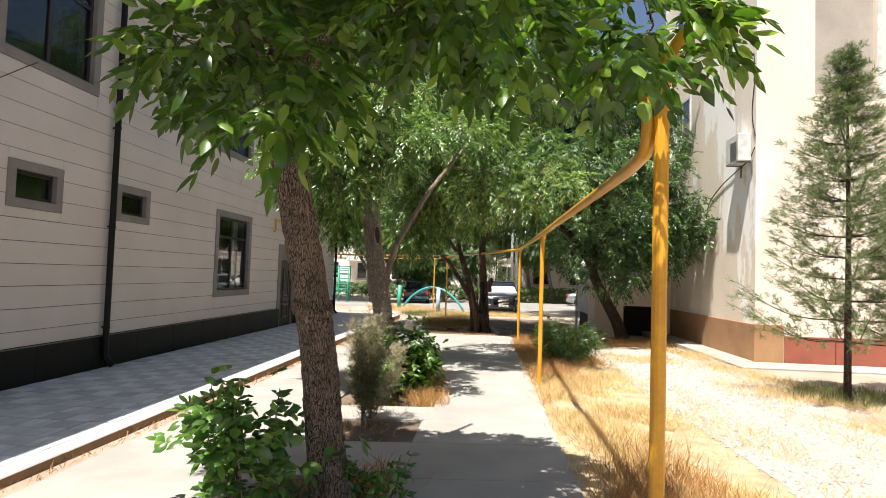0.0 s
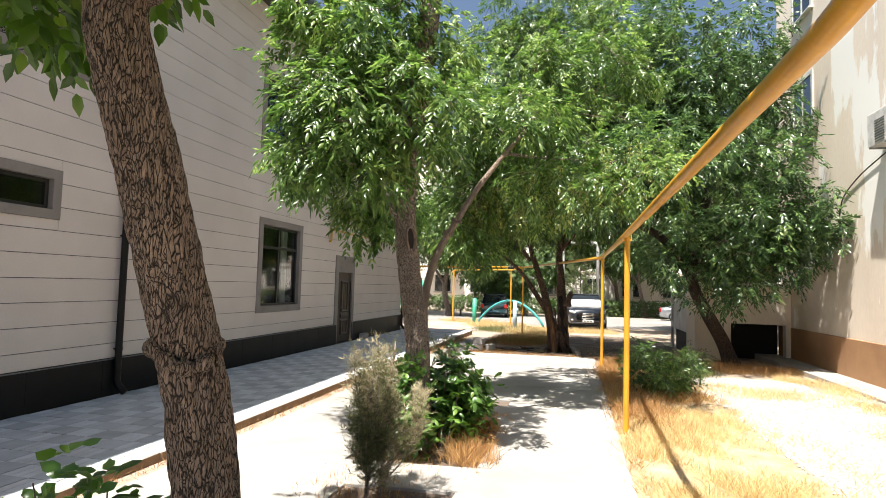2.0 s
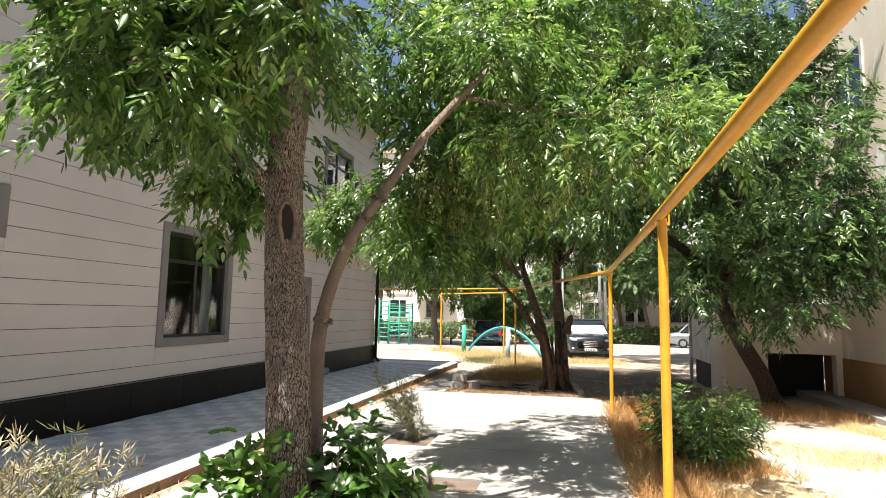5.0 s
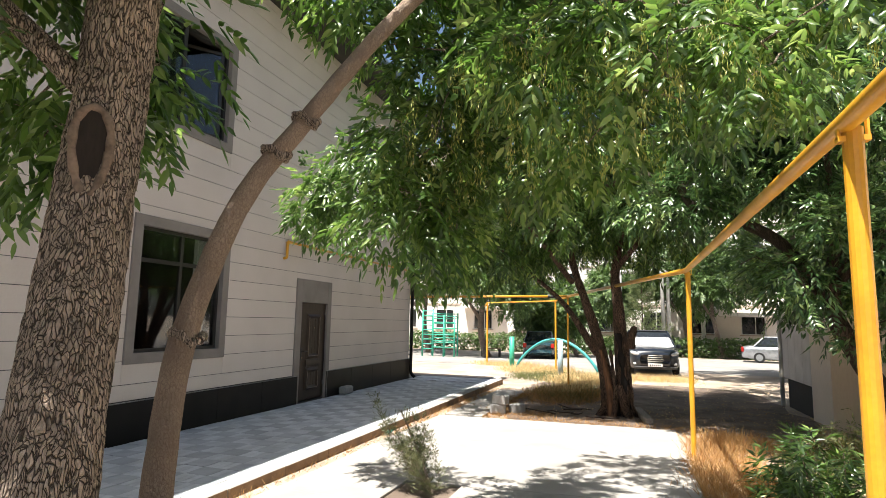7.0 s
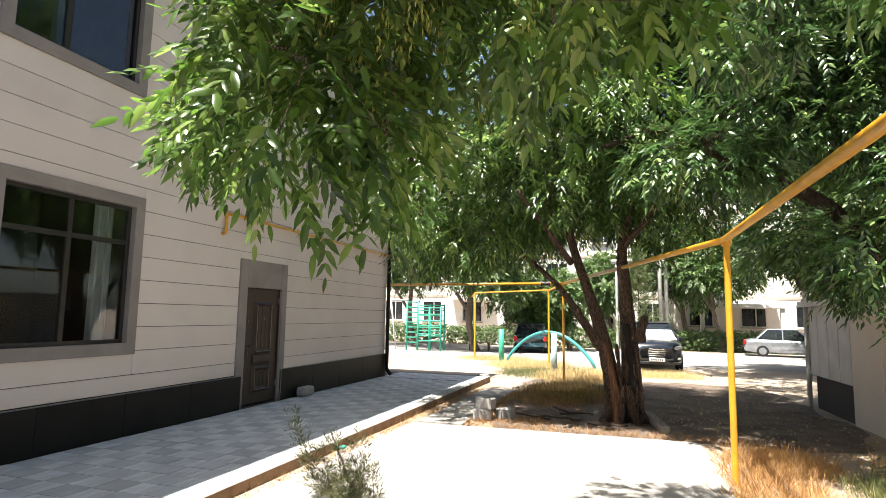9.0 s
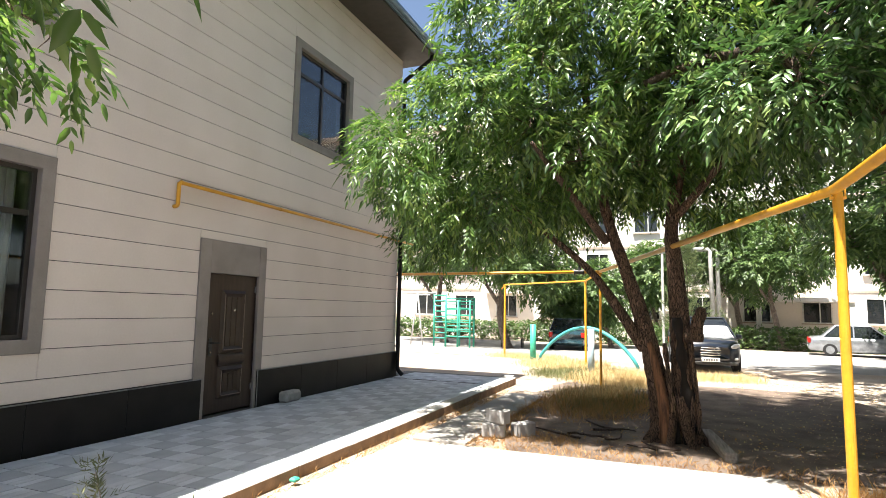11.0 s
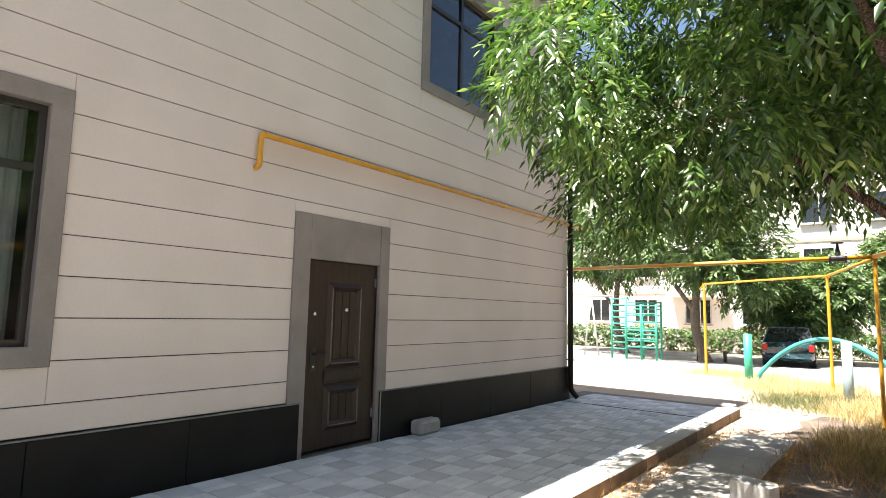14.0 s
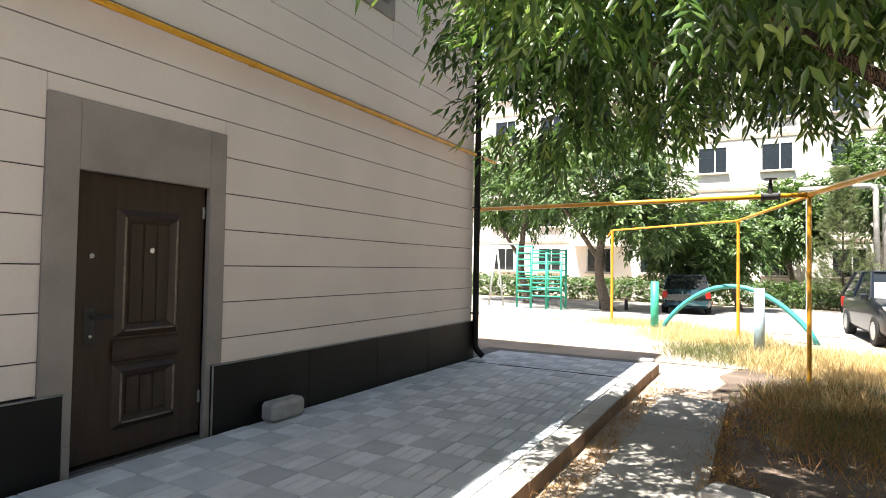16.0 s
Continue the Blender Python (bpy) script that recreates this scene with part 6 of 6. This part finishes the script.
    for s in (-1, 1):
        g = Geo()
        line = [(s * W * 0.30, f + 0.07, 0.80 * k), (s * W * 0.37, f + 0.12, 0.83 * k), (s * W * 0.435, f + 0.24, 0.87 * k), (s * W * 0.465, f + 0.42, 0.91 * k)]
        g.tube(curve_pts(line, 4), [0.045, 0.06, 0.07, 0.072, 0.074, 0.074, 0.072, 0.068, 0.06, 0.052, 0.042, 0.03, 0.016], 10)
        part("headlight", g, LAMP, c, smooth=True)
        g = Geo()
        g.box(s * W * 0.38 - 0.08, s * W * 0.38 + 0.08, f + 0.06, f + 0.2, 0.42 * k, 0.50 * k, 0, 0.02)
        part("fog_light", g, LAMP, c)
        g = Geo()
        g.box(s * W * 0.43 - 0.09, s * W * 0.43 + 0.09, -f - 0.12, -f + 0.01, 0.7 * k, 0.98 * k, 0, 0.02)
        part("tail_light", g, REDLENS, c)
        g = Geo()
        g.box(s * (W / 2 + 0.1) - 0.09, s * (W / 2 + 0.1) + 0.09, y1 + 0.1, y1 + 0.2, b - 0.02, b + 0.13, 0, 0.03)
        part("mirror", g, paint, c)
        for yy in (f + L * 0.19, f + L * 0.80):
            rr = 0.34 * k
            g = Geo()
            g.tube([(s * (W / 2 - 0.2), yy, rr), (s * (W / 2 - 0.18), yy, rr), (s * (W / 2 + 0.0), yy, rr), (s * (W / 2 + 0.012), yy, rr)], [rr - 0.03, rr, rr, rr - 0.03], 24)
            wheel = part("wheel", g, RUBBER, c, "black tyre")
            g = Geo()
            g.tube([(s * (W / 2 + 0.0), yy, rr), (s * (W / 2 + 0.02), yy, rr)], [rr * 0.66, rr * 0.6], 16)
            part("rim", g, CARSILVER, wheel, "silver rim")
    g = Geo()
    g.box(-0.26, 0.26, f - 0.03, f - 0.012, 0.36 * k, 0.47 * k, 0, 0.004)
    plate = part("number_plate", g, WHITEPVC, c, "white number plate")
    g = Geo()
    for i in range(6):
        g.box(-0.2 + i * 0.07, -0.16 + i * 0.07, f - 0.034, f - 0.03, 0.385 * k, 0.445 * k)
    part("plate_bars", g, BLACK, plate, "dark unreadable characters")
    g = Geo()
    g.box(-W * 0.42, W * 0.42, f + 0.02, f + 0.1, 0.26 * k, 0.36 * k, 0, 0.02)
    part("lower_bumper", g, BLACK, c)
    c.matrix_world = pose(x, y, z, 0, 0, rz)


car("parked_car", "dark blue sport utility car with a silver sunshade", 0.70, 33.0, 4, 4.7, 1.88, 1.72, CARBLACK, True, True)
car("parked_car", "dark teal hatchback parked rear to the grass", -5.0, 40.2, 186, 4.1, 1.72, 1.48, CARTEAL, False)
car("parked_car", "silver saloon car parked across the yard road", 8.0, 43.0, 80, 4.3, 1.7, 1.42, CARSILVER, False)

# ---- playground ----
def frame_thing(name, label, category, at, bars, material):
    t = thing(name, label, category, at)
    for nm, pts, r in bars:
        g = Geo()
        g.tube(pts, r, 8)
        part(nm, g, material, t, smooth=True)
    return t


zp = ground_z(31)
frame_thing("arch_post", "green painted steel post in dry grass", "post", (-4.9, 31.6, zp), [("post", [(-4.9, 31.6, zp - 0.1), (-4.9, 31.6, 0.92)], 0.11)], GREENPAINT)
frame_thing("arch_post", "pale blue flaking post in dry grass", "post", (-2.42, 28.1, zp), [("post", [(-2.42, 28.1, zp - 0.1), (-2.42, 28.1, 0.92)], 0.10)], PALEBLUE)
arc = [(-4.75 + 3.5 * t, 31.7 - 0.9 * t, zp + 1.28 * math.sin(math.pi * t) ** 0.75) for t in [i / 24 for i in range(25)]]
frame_thing("playground_arch", "teal steel playground arch", "climbing arch", (-3.0, 31.2, zp), [("arch", arc, 0.06)], TEALPAINT)
zc = ground_z(37)
bars = []
for i in range(4):
    x = -11.1 + i * 0.62
    bars.append(("upright", [(x, 37.2, zc - 0.1), (x, 37.2, 2.15 - 0.3 * (i > 1))], 0.045))
for i in range(9):
    bars.append(("rung", [(-11.1, 37.2, 0.0 + i * 0.26), (-10.48, 37.2, 0.0 + i * 0.26)], 0.03))
for i in range(6):
    bars.append(("rung", [(-10.48, 37.2, 0.1 + i * 0.34), (-9.24, 37.2, 0.1 + i * 0.34)], 0.03))
for i in range(3):
    x = -10.8 + i * 0.75
    bars.append(("upright", [(x, 38.0, zc - 0.1), (x, 38.0, 2.0)], 0.045))
for i in range(8):
    bars.append(("rung", [(-10.8, 38.0, 0.05 + i * 0.27), (-9.3, 38.0, 0.05 + i * 0.27)], 0.028))
for x in (-11.1, -9.24):
    for z in (0.9, 1.8):
        bars.append(("brace", [(x, 37.2, z), (x + (0.3 if x < -10 else -0.06), 38.0, z)], 0.03))
frame_thing("climbing_frame", "green painted steel climbing frame", "climbing frame", (-10.2, 37.2, zc), bars, GREENPAINT)
bars = []
for x in (-14.5, -12.2):
    bars += [("leg", [(x - 0.35, 37.6, zc - 0.1), (x, 37.6, 2.2)], 0.04), ("leg", [(x + 0.35, 37.6, zc - 0.1), (x, 37.6, 2.2)], 0.04)]
bars.append(("crossbar", [(-14.6, 37.6, 2.2), (-11.2, 37.6, 2.2)], 0.045))
frame_thing("swing_frame", "pale steel swing frame", "swing", (-13.4, 37.6, zc), bars, LAGGING)
bench = thing("bench", "low dark timber bench", "bench", (-7.6, 39.0, zc))
for i in range(3):
    g = Geo()
    g.box(-8.2, -7.0, 38.8 + i * 0.13, 38.91 + i * 0.13, 0.02, 0.06, 0, 0.006)
    part("slat", g, WOOD, bench)
for x in (-8.1, -7.1):
    g = Geo()
    g.box(x - 0.04, x + 0.04, 38.82, 39.15, zc - 0.02, 0.02, 0, 0.006)
    part("leg", g, BLACK, bench)
lag = thing("heating_pipe", "white lagged heating pipe with an expansion loop", "pipe")
for dy in (0.0, 0.35):
    g = Geo()
    g.tube(bend([(-0.9, 44.2 + dy, 4.78), (1.8 + dy, 44.5 + dy, 4.9), (1.84 + dy, 44.5 + dy, ground_z(44) - 0.1)], 0.35), 0.11, 12)
    part("pipe", g, LAGGING, lag, smooth=True)
g = Geo()
g.tube([(-0.6, 44.25, ground_z(44) - 0.1), (-0.6, 44.25, 4.72)], 0.07, 10)
part("post", g, LAGGING, lag)

# ---- far apartment block ----
apt = thing("apartment_block", "pale five-storey apartment block behind hedges", "building", (0, 50, ground_z(50)))
zg = ground_z(50)
g = Geo()
g.box(-34, 26, 50, 60, zg - 0.2, zg + 15.2)
part("wall", g, APT, apt)
g = Geo()
g.box(-34.3, 26.3, 49.7, 60.3, zg + 15.2, zg + 15.6)
part("roof", g, APT_BAND, apt)
for s in range(1, 5):
    g = Geo()
    g.box(-34, 26, 49.96, 50.01, zg + 0.95 + 2.8 * s - 0.55, zg + 0.95 + 2.8 * s - 0.40)
    part("band", g, APT_BAND, apt)
glass_me, frame_me, sill_me = Geo(), Geo(), Geo()
frame_me.box(-0.75, -0.68, -0.03, 0.03, 0, 1.5)
frame_me.box(0.68, 0.75, -0.03, 0.03, 0, 1.5)
frame_me.box(-0.68, 0.68, -0.03, 0.03, 0, 0.07)
frame_me.box(-0.68, 0.68, -0.03, 0.03, 1.43, 1.5)
frame_me.box(0.1, 0.16, -0.03, 0.03, 0.07, 1.43)
glass_me.box(-0.68, 0.68, 0.0, 0.012, 0.07, 1.43)
sill_me.box(-0.82, 0.82, -0.14, 0.0, -0.06, 0.0)
fm, gm, sm = frame_me.mesh("frame", WHITEPVC), glass_me.mesh("pane", CARGLASS), sill_me.mesh("sill", APT_BAND)
for s in range(5):
    for i in range(19):
        x = -32.6 + i * 3.1
        w = part("window", fm, None, apt)
        w.location = (x, -0.02, 1.4 + 2.8 * s)
        part("pane", gm, None, w)
        part("sill", sm, None, w)
        if i % 5 == 2 and s:
            g = Geo()
            g.box(x - 1.5, x + 1.5, 48.9, 49.99, zg + 0.2 + 2.8 * s, zg + 0.35 + 2.8 * s)
            g.box(x - 1.5, x + 1.5, 48.9, 48.96, zg + 0.35 + 2.8 * s, zg + 1.25 + 2.8 * s)
            g.box(x - 1.5, x - 1.44, 48.96, 49.99, zg + 0.35 + 2.8 * s, zg + 1.25 + 2.8 * s)
            g.box(x + 1.44, x + 1.5, 48.96, 49.99, zg + 0.35 + 2.8 * s, zg + 1.25 + 2.8 * s)
            part("balcony", g, APT, apt)
rng = np.random.default_rng(91)
n = 11000
P = np.stack([rng.uniform(-20, 16, n), rng.uniform(45.2, 46.4, n), zg + rng.uniform(0, 1.25, n) ** 0.8], 1)
me = sprays(rng, P, unit(rng.normal(0, 1, (n, 3))), 5, 0.16, 0.13, 0.5, LEAF_FAR, "hedge", 0.1, 0.0)
part("hedge", me, LEAF_FAR, None, "clipped green hedge along the yard road", category="hedge", kind="stuff")
kiosk = thing("entrance_porch", "low pale porch with a flat canopy", "porch", (6.5, 48.5, zg))
g = Geo()
g.box(4.2, 9.0, 47.4, 50, zg + 2.6, zg + 2.85)
part("canopy", g, APT, kiosk)
for x in (4.4, 8.8):
    g = Geo()
    g.box(x - 0.12, x + 0.12, 47.5, 47.75, zg, zg + 2.6)
    part("pillar", g, APT, kiosk)


# ---- pebbles of the gravel lane ----
rng = np.random.default_rng(95)
n = 7000
px_, py_ = rng.uniform(2.45, 4.75, n), rng.uniform(1.0, 15.3, n)
o = np.array([(1, 0, 0), (0, 1, 0), (-1, 0, 0), (0, -1, 0), (0, 0, 0.8), (0, 0, -0.6)])
c = np.stack([px_, py_, ground_z(py_, px_) + 0.012], 1)
r = rng.uniform(0.008, 0.024, n)
V = (c[:, None, :] + o[None] * r[:, None, None] * rng.uniform(0.7, 1.3, (n, 6, 1))).reshape(-1, 3)
tri_ = np.array([(0, 1, 4), (1, 2, 4), (2, 3, 4), (3, 0, 4), (1, 0, 5), (2, 1, 5), (3, 2, 5), (0, 3, 5)])
me = bpy.data.meshes.new("pebbles")
me.from_pydata(V.tolist(), [], ((np.arange(n) * 6)[:, None, None] + tri_[None]).reshape(-1, 3).tolist())
me.materials.append(PEBBLE)
part("pebbles", me, PEBBLE, None, "pale pebbles strewn over the gravel lane", category="gravel", kind="stuff")

# ---- paving stones ----
T = 0.3
square, strip = Geo(), Geo()
square.box(0.004, T - 0.004, 0.004, T - 0.004, -0.06, 0.0, 0, 0.005)
strip.box(0.003, T / 3 - 0.003, 0.004, T - 0.004, -0.06, 0.0, 0, 0.004)
sq_l, sq_d, st_l = square.mesh("paving_stone", PAVE_L), square.mesh("paving_stone", PAVE_D), strip.mesh("paving_stone", PAVE_L)
rest_l, rest_d = Geo(), Geo()
for j in range(-30, 80):
    for i in range(8):
        x, y = -6.42 + i * T, 0.6 + j * T
        if y < -8.8 or y > 24.6:
            continue
        lightish = (i + j) % 2 == 0
        near = 15.0 <= y < 20.4
        dz = random.uniform(-0.0025, 0.0025)
        pieces = [(x + k * T / 3, st_l) for k in range(3)] if lightish else [(x, sq_d)]
        for xx, me in pieces:
            if near:
                p = part("paving_stone", me, None, apron)
                p.location = (xx, y, pave_z(y) + dz)
            else:
                w = T / 3 if lightish else T
                (rest_l if lightish else rest_d).box(xx + 0.004, xx + w - 0.004, y + 0.004, y + T - 0.004, pave_z(y) - 0.05, pave_z(y) + dz)
part("paving_rest", rest_l, PAVE_IL, apron, kind="stuff")
part("paving_rest", rest_d, PAVE_ID, apron, kind="stuff")
